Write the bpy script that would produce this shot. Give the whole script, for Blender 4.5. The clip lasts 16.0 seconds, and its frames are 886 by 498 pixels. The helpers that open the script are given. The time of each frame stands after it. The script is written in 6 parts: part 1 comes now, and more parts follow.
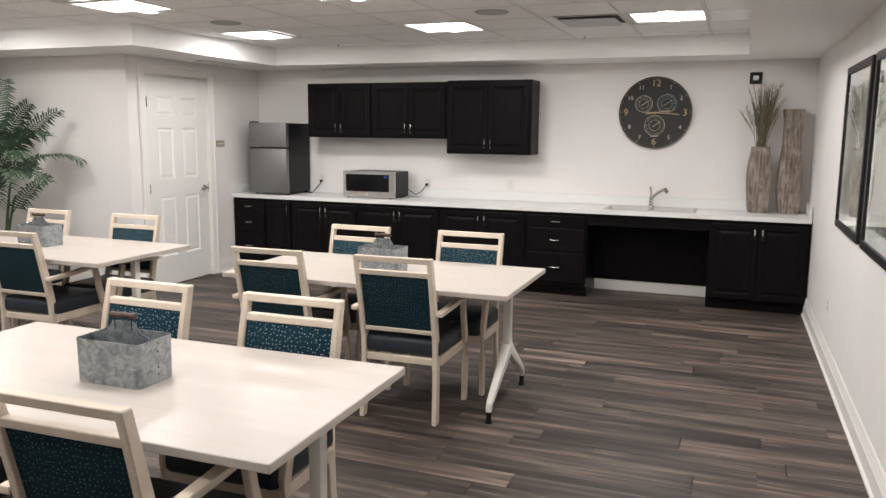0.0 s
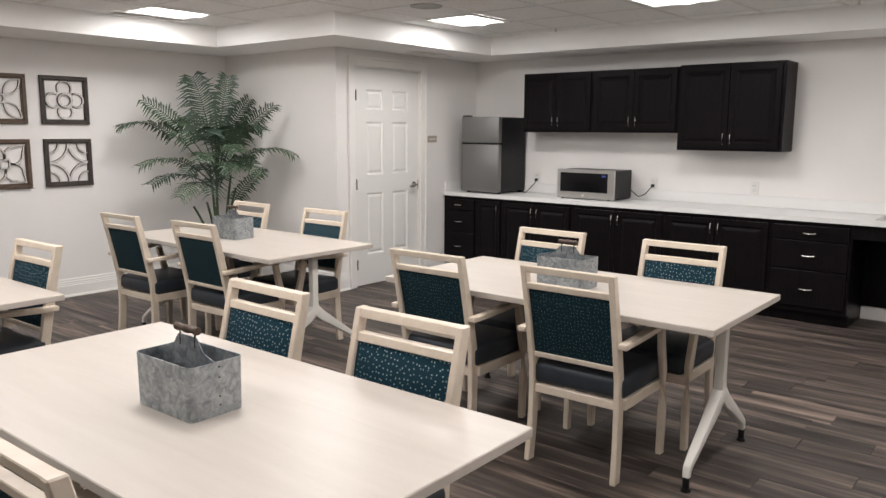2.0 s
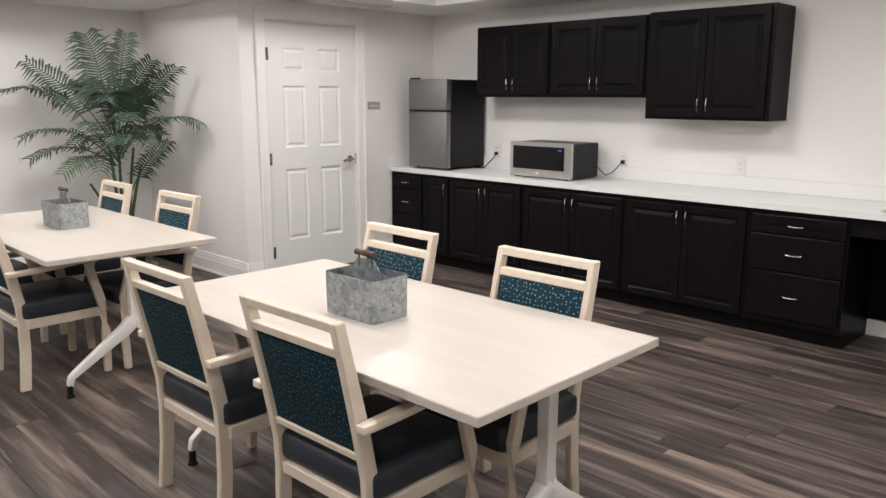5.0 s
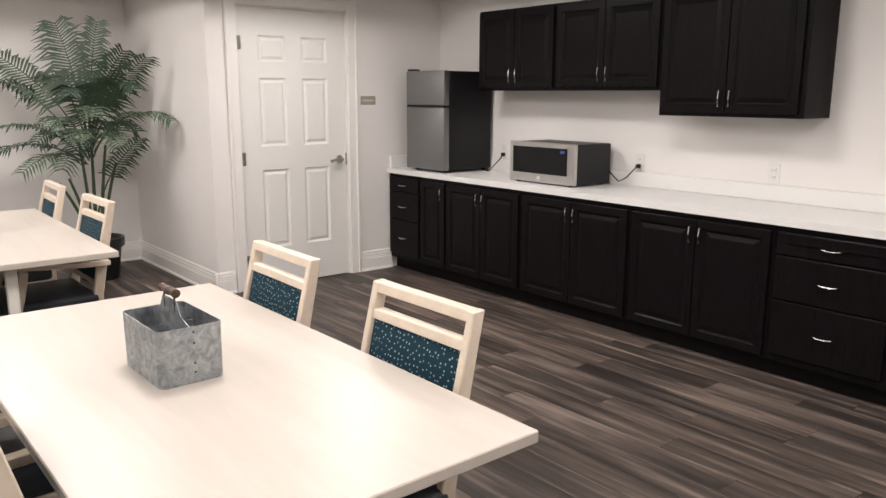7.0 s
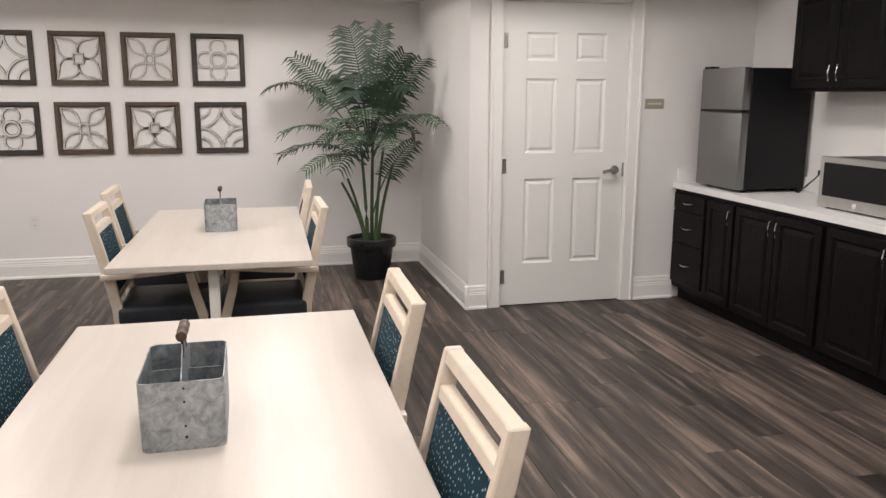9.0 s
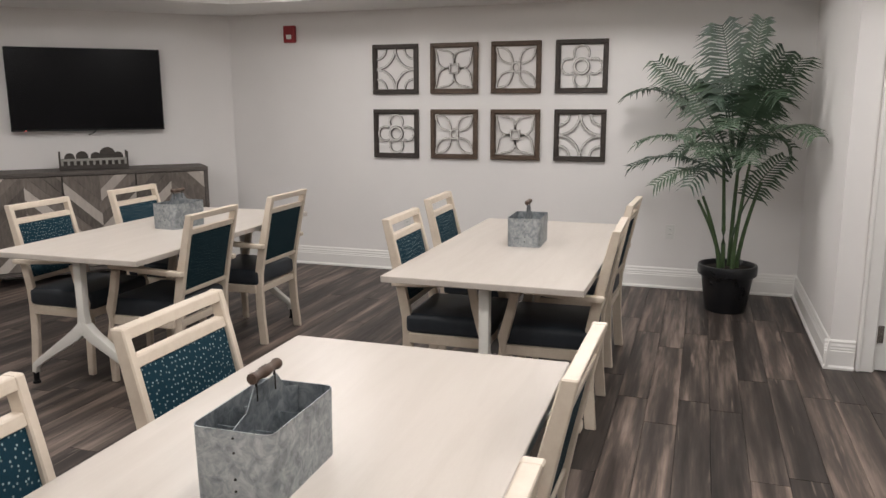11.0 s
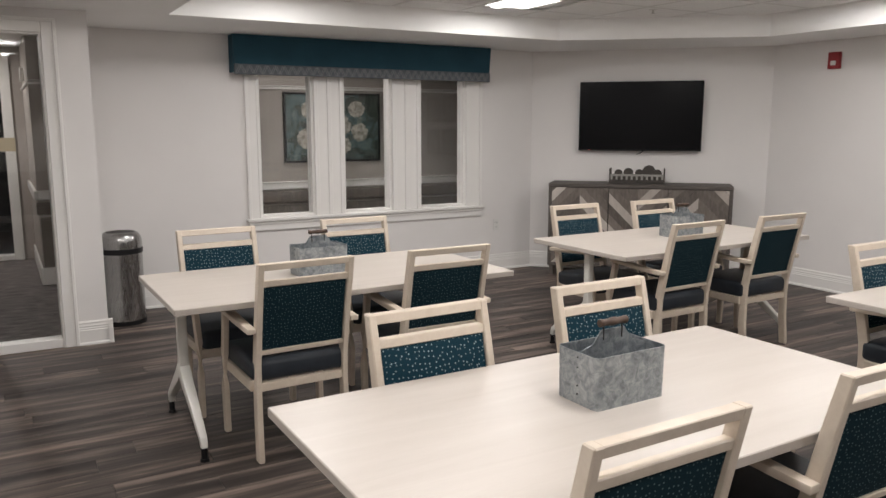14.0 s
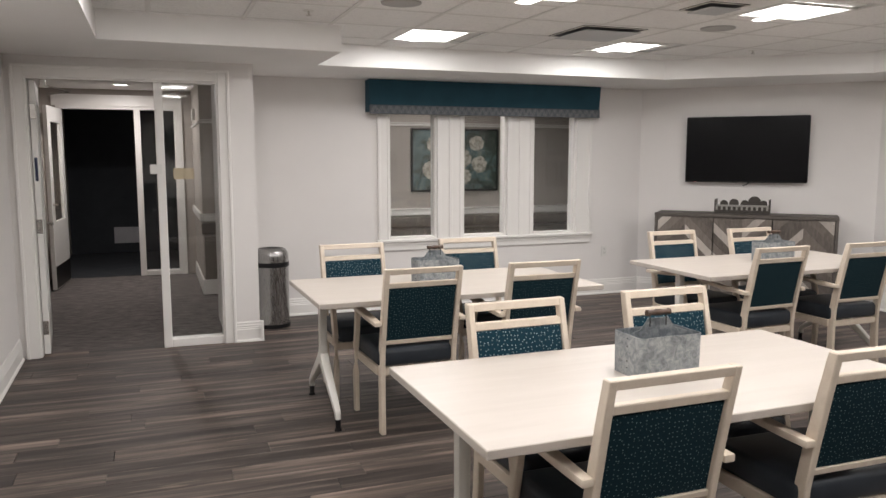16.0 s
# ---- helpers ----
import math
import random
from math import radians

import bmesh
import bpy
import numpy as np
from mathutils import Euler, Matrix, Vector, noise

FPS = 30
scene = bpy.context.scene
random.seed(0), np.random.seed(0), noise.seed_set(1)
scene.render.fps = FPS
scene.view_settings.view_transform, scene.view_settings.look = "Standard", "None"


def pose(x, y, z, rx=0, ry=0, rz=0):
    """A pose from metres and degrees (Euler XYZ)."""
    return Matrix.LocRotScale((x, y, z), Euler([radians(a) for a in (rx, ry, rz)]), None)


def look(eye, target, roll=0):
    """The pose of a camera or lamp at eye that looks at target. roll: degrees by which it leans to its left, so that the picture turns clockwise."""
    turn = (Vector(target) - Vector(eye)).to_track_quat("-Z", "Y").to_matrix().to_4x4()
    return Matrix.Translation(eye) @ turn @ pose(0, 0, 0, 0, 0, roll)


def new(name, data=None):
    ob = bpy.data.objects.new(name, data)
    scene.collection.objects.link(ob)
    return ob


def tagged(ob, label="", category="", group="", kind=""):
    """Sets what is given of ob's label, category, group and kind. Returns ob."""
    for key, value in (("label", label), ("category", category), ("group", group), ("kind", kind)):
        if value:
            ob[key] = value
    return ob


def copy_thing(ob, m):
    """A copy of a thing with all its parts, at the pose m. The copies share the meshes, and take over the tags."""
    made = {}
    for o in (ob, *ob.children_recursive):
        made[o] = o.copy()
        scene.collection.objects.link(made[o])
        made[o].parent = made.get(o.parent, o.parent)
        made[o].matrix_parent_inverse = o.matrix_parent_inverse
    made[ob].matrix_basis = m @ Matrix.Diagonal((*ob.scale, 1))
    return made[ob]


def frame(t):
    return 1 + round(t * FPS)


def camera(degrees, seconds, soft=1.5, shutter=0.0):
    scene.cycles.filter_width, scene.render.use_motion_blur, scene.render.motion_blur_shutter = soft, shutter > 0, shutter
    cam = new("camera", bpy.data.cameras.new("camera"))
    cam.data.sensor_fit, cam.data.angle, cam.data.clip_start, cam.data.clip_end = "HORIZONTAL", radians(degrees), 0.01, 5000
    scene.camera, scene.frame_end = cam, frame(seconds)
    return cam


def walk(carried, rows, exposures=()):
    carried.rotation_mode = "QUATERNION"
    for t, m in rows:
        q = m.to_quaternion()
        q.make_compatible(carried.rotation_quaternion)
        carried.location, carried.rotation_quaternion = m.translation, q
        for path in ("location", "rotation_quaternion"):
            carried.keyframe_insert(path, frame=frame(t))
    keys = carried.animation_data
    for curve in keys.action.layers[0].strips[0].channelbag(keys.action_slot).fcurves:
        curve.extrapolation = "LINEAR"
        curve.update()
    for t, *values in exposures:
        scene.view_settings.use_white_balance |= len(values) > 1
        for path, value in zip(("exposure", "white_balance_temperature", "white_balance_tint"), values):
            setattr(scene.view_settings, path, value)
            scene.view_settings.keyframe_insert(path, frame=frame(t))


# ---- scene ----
cam = camera(59.8, 16.0)
PATH = [
    (0, (-0.243, 0.396, 1.631), (-0.951, 2.241, 1.325), 0.5),
    (0.5, (-0.262, 0.589, 1.593), (-1.078, 2.389, 1.289), 0.5),
    (1, (-0.261, 0.798, 1.579), (-1.254, 2.507, 1.274), 0.5),
    (1.5, (-0.288, 1.015, 1.555), (-1.45, 2.614, 1.249), 0.4),
    (2, (-0.294, 1.247, 1.546), (-1.55, 2.774, 1.242), 0.3),
    (2.5, (-0.264, 1.489, 1.543), (-1.562, 2.976, 1.222), 0.3),
    (3, (-0.21, 1.749, 1.549), (-1.561, 3.185, 1.214), 0.2),
    (3.5, (-0.196, 2.027, 1.549), (-1.568, 3.439, 1.196), 0.2),
    (4, (-0.185, 2.31, 1.556), (-1.559, 3.716, 1.186), 0.2),
    (4.5, (-0.156, 2.626, 1.553), (-1.532, 4.026, 1.168), 0.1),
    (5, (-0.16, 2.918, 1.545), (-1.536, 4.316, 1.155), 0.1),
    (5.2, (-0.17, 3.043, 1.54), (-1.548, 4.439, 1.149), 0.2),
    (7.3, (-0.251, 4.113, 1.503), (-1.821, 5.287, 1.108), 0.1),
    (7.5, (-0.26, 4.219, 1.5), (-1.872, 5.334, 1.105), 0.1),
    (8, (-0.326, 4.467, 1.505), (-2.054, 5.395, 1.114), 0.1),
    (8.2, (-0.361, 4.549, 1.5), (-2.136, 5.383, 1.11), 0.1),
    (10.3, (-0.831, 5.338, 1.517), (-2.78, 5.097, 1.134), -0.2),
    (10.5, (-0.873, 5.396, 1.524), (-2.804, 5.042, 1.143), -0.3),
    (11, (-0.976, 5.499, 1.526), (-2.839, 4.876, 1.148), -0.2),
    (11.5, (-1.008, 5.611, 1.543), (-2.748, 4.698, 1.17), -0.1),
    (12, (-0.973, 5.705, 1.529), (-2.553, 4.536, 1.16), -0.1),
    (12.5, (-0.888, 5.822, 1.54), (-2.299, 4.453, 1.174), -0.0),
    (13, (-0.855, 5.985, 1.549), (-2.103, 4.466, 1.185), -0.1),
    (13.5, (-0.828, 6.162, 1.552), (-1.936, 4.534, 1.201), -0.1),
    (14, (-0.75, 6.342, 1.56), (-1.733, 4.63, 1.238), -0.0),
    (14.5, (-0.673, 6.536, 1.562), (-1.568, 4.768, 1.291), -0.1),
    (15, (-0.632, 6.729, 1.565), (-1.466, 4.928, 1.319), -0.1),
    (15.5, (-0.597, 6.922, 1.558), (-1.364, 5.091, 1.32), -0.0),
    (16, (-0.544, 7.036, 1.56), (-1.241, 5.177, 1.321), 0.0),
]
walk(cam, [(t, look(eye, target, roll)) for t, eye, target, roll in PATH],
     [(0, 0.08, 6500, 10), (0.5, 0.0, 6500, 10), (1, -0.08, 6500, 10), (2, -0.08, 6500, 10), (3, -0.10, 6500, 10), (5, 0.06, 6500, 10), (7.5, 0.08, 6800, 13), (8, 0.05, 6800, 13),
      (10.5, -0.34, 6500, 10), (11.5, -0.33, 6500, 10), (13, -0.36, 6500, 10), (14.5, -0.20, 6500, 10), (16, -0.03, 6500, 10)])

# ---- light and exposure ----
world = bpy.data.worlds.new("world")
scene.world = world
world.use_nodes = True
world.node_tree.nodes["Background"].inputs[0].default_value = (0.5, 0.5, 0.55, 1)
world.node_tree.nodes["Background"].inputs[1].default_value = 0.02
scene.view_settings.exposure = 0.0

CEIL, SOFFIT = 2.50, 2.31
TROFFERS = [(-0.82, 6.64), (-2.68, 6.75), (-4.60, 6.77), (-0.86, 4.96), (-2.72, 4.97), (-4.51, 5.02), (-6.20, 4.90),
            (-0.86, 2.86), (-2.72, 2.90), (-4.52, 2.92), (-6.10, 2.85), (-2.58, 1.20), (-4.37, 1.165)]
for lx, ly in TROFFERS:
    lamp = bpy.data.lights.new("troffer_light", "AREA")
    lamp.shape, lamp.size, lamp.energy, lamp.color = "SQUARE", 0.36, 16.5, (1.0, 0.965, 0.95)
    lamp_ob = new("troffer_light", lamp)
    lamp_ob.matrix_world = pose(lx, ly, CEIL - 0.020)
hall = bpy.data.lights.new("hall_light", "AREA")
hall.shape, hall.size, hall.energy, hall.color = "DISK", 0.14, 18, (1.0, 0.93, 0.9)
new("hall_light", hall).matrix_world = pose(-0.234, -2.95, 2.37)
# unseen fill lamp without a fitting, added to brighten the corridor behind the windows
hall_fill = bpy.data.lights.new("hall_light", "AREA")
hall_fill.shape, hall_fill.size, hall_fill.energy, hall_fill.color = "DISK", 0.14, 8, (1.0, 0.93, 0.9)
new("hall_light", hall_fill).matrix_world = pose(-3.6, -1.2, 2.37)


# ---- materials ----
def material(name, base=(0.5, 0.5, 0.5), rough=0.5, metal=0.0, coat=0.0, gloss=0.5):
    mat = bpy.data.materials.new(name)
    mat.use_nodes = True
    shader = mat.node_tree.nodes["Principled BSDF"]
    shader.inputs["Base Color"].default_value = (*base, 1)
    shader.inputs["Roughness"].default_value = rough
    shader.inputs["Metallic"].default_value = metal
    shader.inputs["Coat Weight"].default_value = coat
    shader.inputs["Specular IOR Level"].default_value = gloss
    return mat


class Net:
    """Short ways to add nodes to one material."""

    def __init__(self, mat):
        self.tree, self.shader = mat.node_tree, mat.node_tree.nodes["Principled BSDF"]
        self.coord = self.tree.nodes.new("ShaderNodeTexCoord")

    def link(self, a, b):
        self.tree.links.new(a, b)

    def mapped(self, scale=(1, 1, 1), turn=(0, 0, 0), source="Object"):
        node = self.tree.nodes.new("ShaderNodeMapping")
        node.inputs["Scale"].default_value, node.inputs["Rotation"].default_value = scale, turn
        self.link(self.coord.outputs[source], node.inputs["Vector"])
        return node.outputs[0]

    def noise(self, vector, scale=5.0, detail=4.0, rough=0.55, warp=0.0):
        node = self.tree.nodes.new("ShaderNodeTexNoise")
        node.inputs["Scale"].default_value, node.inputs["Detail"].default_value = scale, detail
        node.inputs["Roughness"].default_value, node.inputs["Distortion"].default_value = rough, warp
        self.link(vector, node.inputs["Vector"])
        return node.outputs["Fac"]

    def voronoi(self, vector, scale=5.0, feature="F1", out="Distance", jitter=1.0):
        node = self.tree.nodes.new("ShaderNodeTexVoronoi")
        node.feature = feature
        node.inputs["Scale"].default_value = scale
        node.inputs["Randomness"].default_value = jitter
        self.link(vector, node.inputs["Vector"])
        return node.outputs[out]

    def ramp(self, fac, *stops):
        node = self.tree.nodes.new("ShaderNodeValToRGB")
        ramp = node.color_ramp
        while len(ramp.elements) < len(stops):
            ramp.elements.new(0.5)
        for element, (place, colour) in zip(ramp.elements, stops):
            element.position = place
            element.color = (*colour, 1) if len(colour) == 3 else colour
        self.link(fac, node.inputs[0])
        return node.outputs[0]

    def mix(self, fac, a, b, kind="MIX"):
        node = self.tree.nodes.new("ShaderNodeMix")
        node.data_type, node.blend_type = "RGBA", kind
        for value, slot in ((fac, 0), (a, 6), (b, 7)):
            if isinstance(value, (int, float)):
                node.inputs[slot].default_value = value
            elif isinstance(value, tuple):
                node.inputs[slot].default_value = (*value, 1)
            else:
                self.link(value, node.inputs[slot])
        return node.outputs[2]

    def random(self):
        return self.tree.nodes.new("ShaderNodeObjectInfo").outputs["Random"]

    def island(self):
        return self.tree.nodes.new("ShaderNodeNewGeometry").outputs["Random Per Island"]

    def math(self, kind, a, b):
        node = self.tree.nodes.new("ShaderNodeMath")
        node.operation = kind
        for value, slot in ((a, 0), (b, 1)):
            if isinstance(value, (int, float)):
                node.inputs[slot].default_value = value
            else:
                self.link(value, node.inputs[slot])
        return node.outputs[0]

    def colour(self, out):
        self.link(out, self.shader.inputs["Base Color"])

    def roughness(self, out, low, high):
        self.link(self.ramp(out, (0.3, (low,) * 3), (0.7, (high,) * 3)), self.shader.inputs["Roughness"])

    def bump(self, height, strength=0.2, distance=0.01):
        node = self.tree.nodes.new("ShaderNodeBump")
        node.inputs["Strength"].default_value, node.inputs["Distance"].default_value = strength, distance
        self.link(height, node.inputs["Height"])
        self.link(node.outputs[0], self.shader.inputs["Normal"])


def painted(name, base, rough, scuff=0.04, grain=180.0, relief=0.08):
    """Rolled or sprayed paint: faint mottling and orange-peel relief."""
    mat = material(name, base, rough)
    net = Net(mat)
    v = net.mapped()
    dark = tuple(c * (1 - scuff) for c in base)
    light = tuple(min(1, c * (1 + scuff * 0.6)) for c in base)
    net.colour(net.ramp(net.noise(v, 1.7, 5), (0.3, dark), (0.7, light)))
    net.roughness(net.noise(v, 6), rough - 0.06, rough + 0.08)
    net.bump(net.noise(v, grain, 2), relief, 0.002)
    return mat


def woody(name, dark, light, rough, along=(1, 14, 14), scale=9.0, vary=0.0, relief=0.08, coat=0.0, gloss=0.5):
    """Wood with streaks along one axis; vary: how far single pieces differ."""
    mat = material(name, light, rough, coat=coat, gloss=gloss)
    net = Net(mat)
    v = net.mapped(along)
    if vary:
        shift = net.tree.nodes.new("ShaderNodeVectorMath")
        shift.operation = "ADD"
        rnd = net.math("MULTIPLY", net.random(), 37.0)
        net.link(v, shift.inputs[0])
        net.link(rnd, shift.inputs[1])
        v = shift.outputs[0]
    streak = net.noise(v, scale, 6, 0.6, 0.4)
    fine = net.noise(v, scale * 5, 3, 0.6)
    tone = net.mix(0.3, streak, fine)
    out = net.ramp(tone, (0.34, dark), (0.62, light))
    if vary:
        out = net.mix(net.math("MULTIPLY", net.random(), vary), out, tuple(c * 0.55 for c in dark))
    net.colour(out)
    net.roughness(fine, rough - 0.08, rough + 0.1)
    net.bump(fine, relief, 0.002)
    return mat


WALL = painted("wall_paint", (0.80, 0.775, 0.755), 0.75, 0.025)
TRIM = painted("trim_paint", (0.84, 0.82, 0.79), 0.35, 0.02, 60, 0.04)
DOORP = painted("door_paint", (0.80, 0.79, 0.76), 0.38, 0.02, 90, 0.05)
SOFF = painted("soffit_paint", (0.89, 0.88, 0.865), 0.8, 0.02)
BACKING = material("shadow_gap", (0.02, 0.018, 0.016), 0.8)
MAPLE = woody("bleached_maple", (0.62, 0.525, 0.425), (0.69, 0.60, 0.495), 0.38, (5, 5, 5), 3.0, 0.0, 0.03)
ESPRESSO = woody("espresso_wood", (0.0050, 0.0040, 0.0047), (0.0095, 0.0076, 0.0084), 0.32, (14, 14, 1.2), 5.0, 0.0, 0.03, 0.0, 0.08)
CHROME = material("brushed_nickel", (0.62, 0.6, 0.57), 0.25, 1.0)
BLACK = material("black_plastic", (0.008, 0.008, 0.009), 0.42, gloss=0.3)
WHITEPL = painted("white_plastic", (0.75, 0.74, 0.71), 0.4, 0.02)
BRONZE = material("dark_iron", (0.03, 0.028, 0.026), 0.5, 0.6)


def laminate():
    mat = material("whitewashed_laminate", (0.72, 0.65, 0.57), 0.34)
    net = Net(mat)
    v = net.mapped((1.0, 9.0, 9.0))
    a, b = net.noise(v, 1.6, 6, 0.6, 0.6), net.noise(v, 22, 3)
    net.colour(net.ramp(net.mix(0.3, a, b), (0.32, (0.525, 0.472, 0.420)), (0.66, (0.585, 0.532, 0.480))))
    net.roughness(b, 0.28, 0.4)
    net.bump(b, 0.03, 0.001)
    return mat


def steel(name, base, rough, along=(1, 90, 1)):
    mat = material(name, base, rough, 1.0)
    net = Net(mat)
    grain = net.noise(net.mapped(along), 12, 3)
    net.colour(net.ramp(grain, (0.3, tuple(c * 0.88 for c in base)), (0.7, base)))
    net.roughness(grain, rough - 0.06, rough + 0.1)
    return mat


def galvanised():
    mat = material("galvanised_sheet", (0.42, 0.44, 0.45), 0.5, 0.75)
    net = Net(mat)
    v = net.mapped()
    cell = net.voronoi(v, 85, out="Color")
    stain = net.noise(v, 26, 5, 0.65, 1.0)
    base = net.ramp(stain, (0.34, (0.20, 0.225, 0.24)), (0.5, (0.33, 0.355, 0.37)), (0.68, (0.50, 0.52, 0.53)))
    net.colour(net.mix(0.3, base, net.ramp(cell, (0.2, (0.25, 0.26, 0.27)), (0.8, (0.75, 0.76, 0.77))), "SOFT_LIGHT"))
    net.roughness(stain, 0.42, 0.62)
    net.bump(stain, 0.05, 0.002)
    return mat


def dotted(name, base, dot, scale, size):
    """Woven upholstery with small scattered light flecks."""
    mat = material(name, base, 0.85)
    net = Net(mat)
    v = net.mapped((1, 1, 1), (radians(90), 0, 0))
    wobble = net.tree.nodes.new("ShaderNodeTexVoronoi")
    wobble.voronoi_dimensions = "2D"
    wobble.inputs["Scale"].default_value, wobble.inputs["Randomness"].default_value = scale, 0.7
    net.link(v, wobble.inputs["Vector"])
    fleck = net.ramp(wobble.outputs["Distance"], (size * 0.7, (1, 1, 1)), (size, (0, 0, 0)))
    weave = net.noise(net.mapped((1, 1, 1)), 420, 2)
    ground = net.ramp(weave, (0.3, tuple(c * 0.7 for c in base)), (0.7, tuple(c * 1.25 for c in base)))
    tone = net.ramp(wobble.outputs["Color"], (0.1, tuple(c * 0.45 for c in dot)), (0.7, dot))
    net.colour(net.mix(fleck, ground, tone))
    net.bump(weave, 0.25, 0.002)
    mat.node_tree.nodes["Principled BSDF"].inputs["Specular IOR Level"].default_value = 0.2
    return mat


def vinyl():
    mat = material("charcoal_vinyl", (0.028, 0.031, 0.036), 0.45, gloss=0.3)
    net = Net(mat)
    pebble = net.voronoi(net.mapped(), 380)
    net.colour(net.ramp(net.noise(net.mapped(), 7, 4), (0.3, (0.020, 0.025, 0.032)), (0.7, (0.036, 0.043, 0.053))))
    net.bump(pebble, 0.12, 0.001)
    return mat


def plank_floor(by_island):
    """Grey-brown vinyl planks, long along x, each with its own tone."""
    mat = material("vinyl_plank", (0.1, 0.085, 0.075), 0.42, gloss=0.32)
    net = Net(mat)
    rnd = net.island() if by_island else net.random()
    shift = net.tree.nodes.new("ShaderNodeVectorMath")
    shift.operation = "MULTIPLY_ADD"
    combine = net.tree.nodes.new("ShaderNodeCombineXYZ")
    for slot, factor in enumerate((31.0, 17.0, 9.0)):
        net.link(net.math("MULTIPLY", rnd, factor), combine.inputs[slot])
    geo = net.tree.nodes.new("ShaderNodeNewGeometry")
    net.link(geo.outputs["Position"], shift.inputs[0])
    shift.inputs[1].default_value = (0.62, 9.0, 1.0)
    net.link(combine.outputs[0], shift.inputs[2])
    broad = net.noise(shift.outputs[0], 1.5, 6, 0.60, 0.15)
    fine = net.noise(shift.outputs[0], 9.0, 5, 0.65, 0.1)
    grain = net.ramp(broad, (0.37, (0.024, 0.019, 0.017)), (0.46, (0.052, 0.042, 0.037)), (0.53, (0.094, 0.074, 0.064)), (0.59, (0.172, 0.134, 0.113)), (0.69, (0.29, 0.23, 0.195)))
    pale = net.noise(shift.outputs[0], 3.4, 2, 0.5)
    grain = net.mix(0.25, grain, net.ramp(fine, (0.35, (0.018, 0.015, 0.014)), (0.65, (0.12, 0.098, 0.087))))
    grain = net.mix(net.ramp(pale, (0.66, (0, 0, 0)), (0.74, (0.6, 0.6, 0.6))), grain, (0.27, 0.215, 0.182))
    tone = net.ramp(rnd, (0.0, (0.72, 0.72, 0.73)), (0.5, (0.96, 0.95, 0.94)), (1.0, (1.30, 1.25, 1.21)))
    net.colour(net.mix(1.0, grain, tone, "MULTIPLY"))
    net.roughness(fine, 0.40, 0.56)
    net.bump(fine, 0.1, 0.002)
    return mat


def carpet():
    mat = material("grey_carpet", (0.14, 0.125, 0.12), 0.95)
    net = Net(mat)
    v = net.mapped((1, 2.2, 1))
    net.colour(net.ramp(net.mix(0.3, net.noise(v, 7, 8, 0.75), net.noise(net.mapped(), 300, 2)), (0.38, (0.07, 0.062, 0.060)), (0.60, (0.25, 0.222, 0.21))))
    net.bump(net.noise(net.mapped(), 350, 2), 0.5, 0.004)
    return mat


def ceiling_tile():
    mat = material("mineral_tile", (0.78, 0.775, 0.76), 0.9)
    net = Net(mat)
    pits = net.noise(net.mapped(), 90, 3, 0.7)
    net.colour(net.ramp(pits, (0.36, (0.76, 0.755, 0.745)), (0.5, (0.90, 0.895, 0.88))))
    net.bump(pits, 0.3, 0.003)
    return mat


def glowing(name, colour, strength):
    mat = material(name, (0.9, 0.9, 0.9), 0.5)
    shader = mat.node_tree.nodes["Principled BSDF"]
    shader.inputs["Emission Color"].default_value = (*colour, 1)
    shader.inputs["Emission Strength"].default_value = strength
    return mat


def clear_glass():
    mat = material("clear_glass", (0.93, 0.95, 0.94), 0.02)
    shader = mat.node_tree.nodes["Principled BSDF"]
    shader.inputs["Transmission Weight"].default_value = 1.0
    shader.inputs["IOR"].default_value = 1.45
    shader.inputs["Specular IOR Level"].default_value = 0.2
    return mat


LAMINATE, GALV, VINYL = laminate(), galvanised(), vinyl()
STEEL = steel("stainless_steel", (0.60, 0.59, 0.57), 0.36)
FRIDGE_STEEL = steel("fridge_steel", (0.30, 0.30, 0.30), 0.42, (1, 1, 60))
FAB_FRONT = dotted("teal_fleck_fabric", (0.006, 0.032, 0.050), (0.30, 0.38, 0.38), 56, 0.175)
FAB_BACK = dotted("dark_teal_fabric", (0.004, 0.020, 0.028), (0.11, 0.17, 0.18), 60, 0.16)
PLANK, PLANK_REST = plank_floor(False), plank_floor(True)
CARPET, TILE, GLASS = carpet(), ceiling_tile(), clear_glass()
PANEL = glowing("lit_diffuser", (1.0, 0.97, 0.93), 8.0)
PANEL_SIDE = glowing("lit_reflector", (1.0, 0.97, 0.94), 4.0)
COUNTER = material("white_solid_surface", (0.78, 0.775, 0.76), 0.38, gloss=0.4)
WHITEMETAL = painted("white_powder_coat", (0.74, 0.72, 0.67), 0.35, 0.02, 240, 0.03)
GRIDBAR = painted("ceiling_bar_paint", (0.74, 0.73, 0.71), 0.5, 0.02)


# ---- mesh helpers ----
def absorb(bm, other, m=None):
    """Add the geometry of another bmesh to bm and free it."""
    if m is not None:
        other.transform(m)
    data = bpy.data.meshes.new("tmp")
    other.to_mesh(data)
    other.free()
    bm.from_mesh(data)
    bpy.data.meshes.remove(data)


def box(bm, lo, hi, bevel=0.0, m=None, segments=1):
    tmp = bmesh.new()
    size = [h - l for l, h in zip(lo, hi)]
    mid = [(h + l) / 2 for l, h in zip(lo, hi)]
    bmesh.ops.create_cube(tmp, size=1, matrix=Matrix.Translation(mid) @ Matrix.Diagonal((*size, 1)))
    if bevel:
        bmesh.ops.bevel(tmp, geom=list(tmp.edges), offset=bevel, segments=segments, affect="EDGES", profile=0.5)
    absorb(bm, tmp, m)


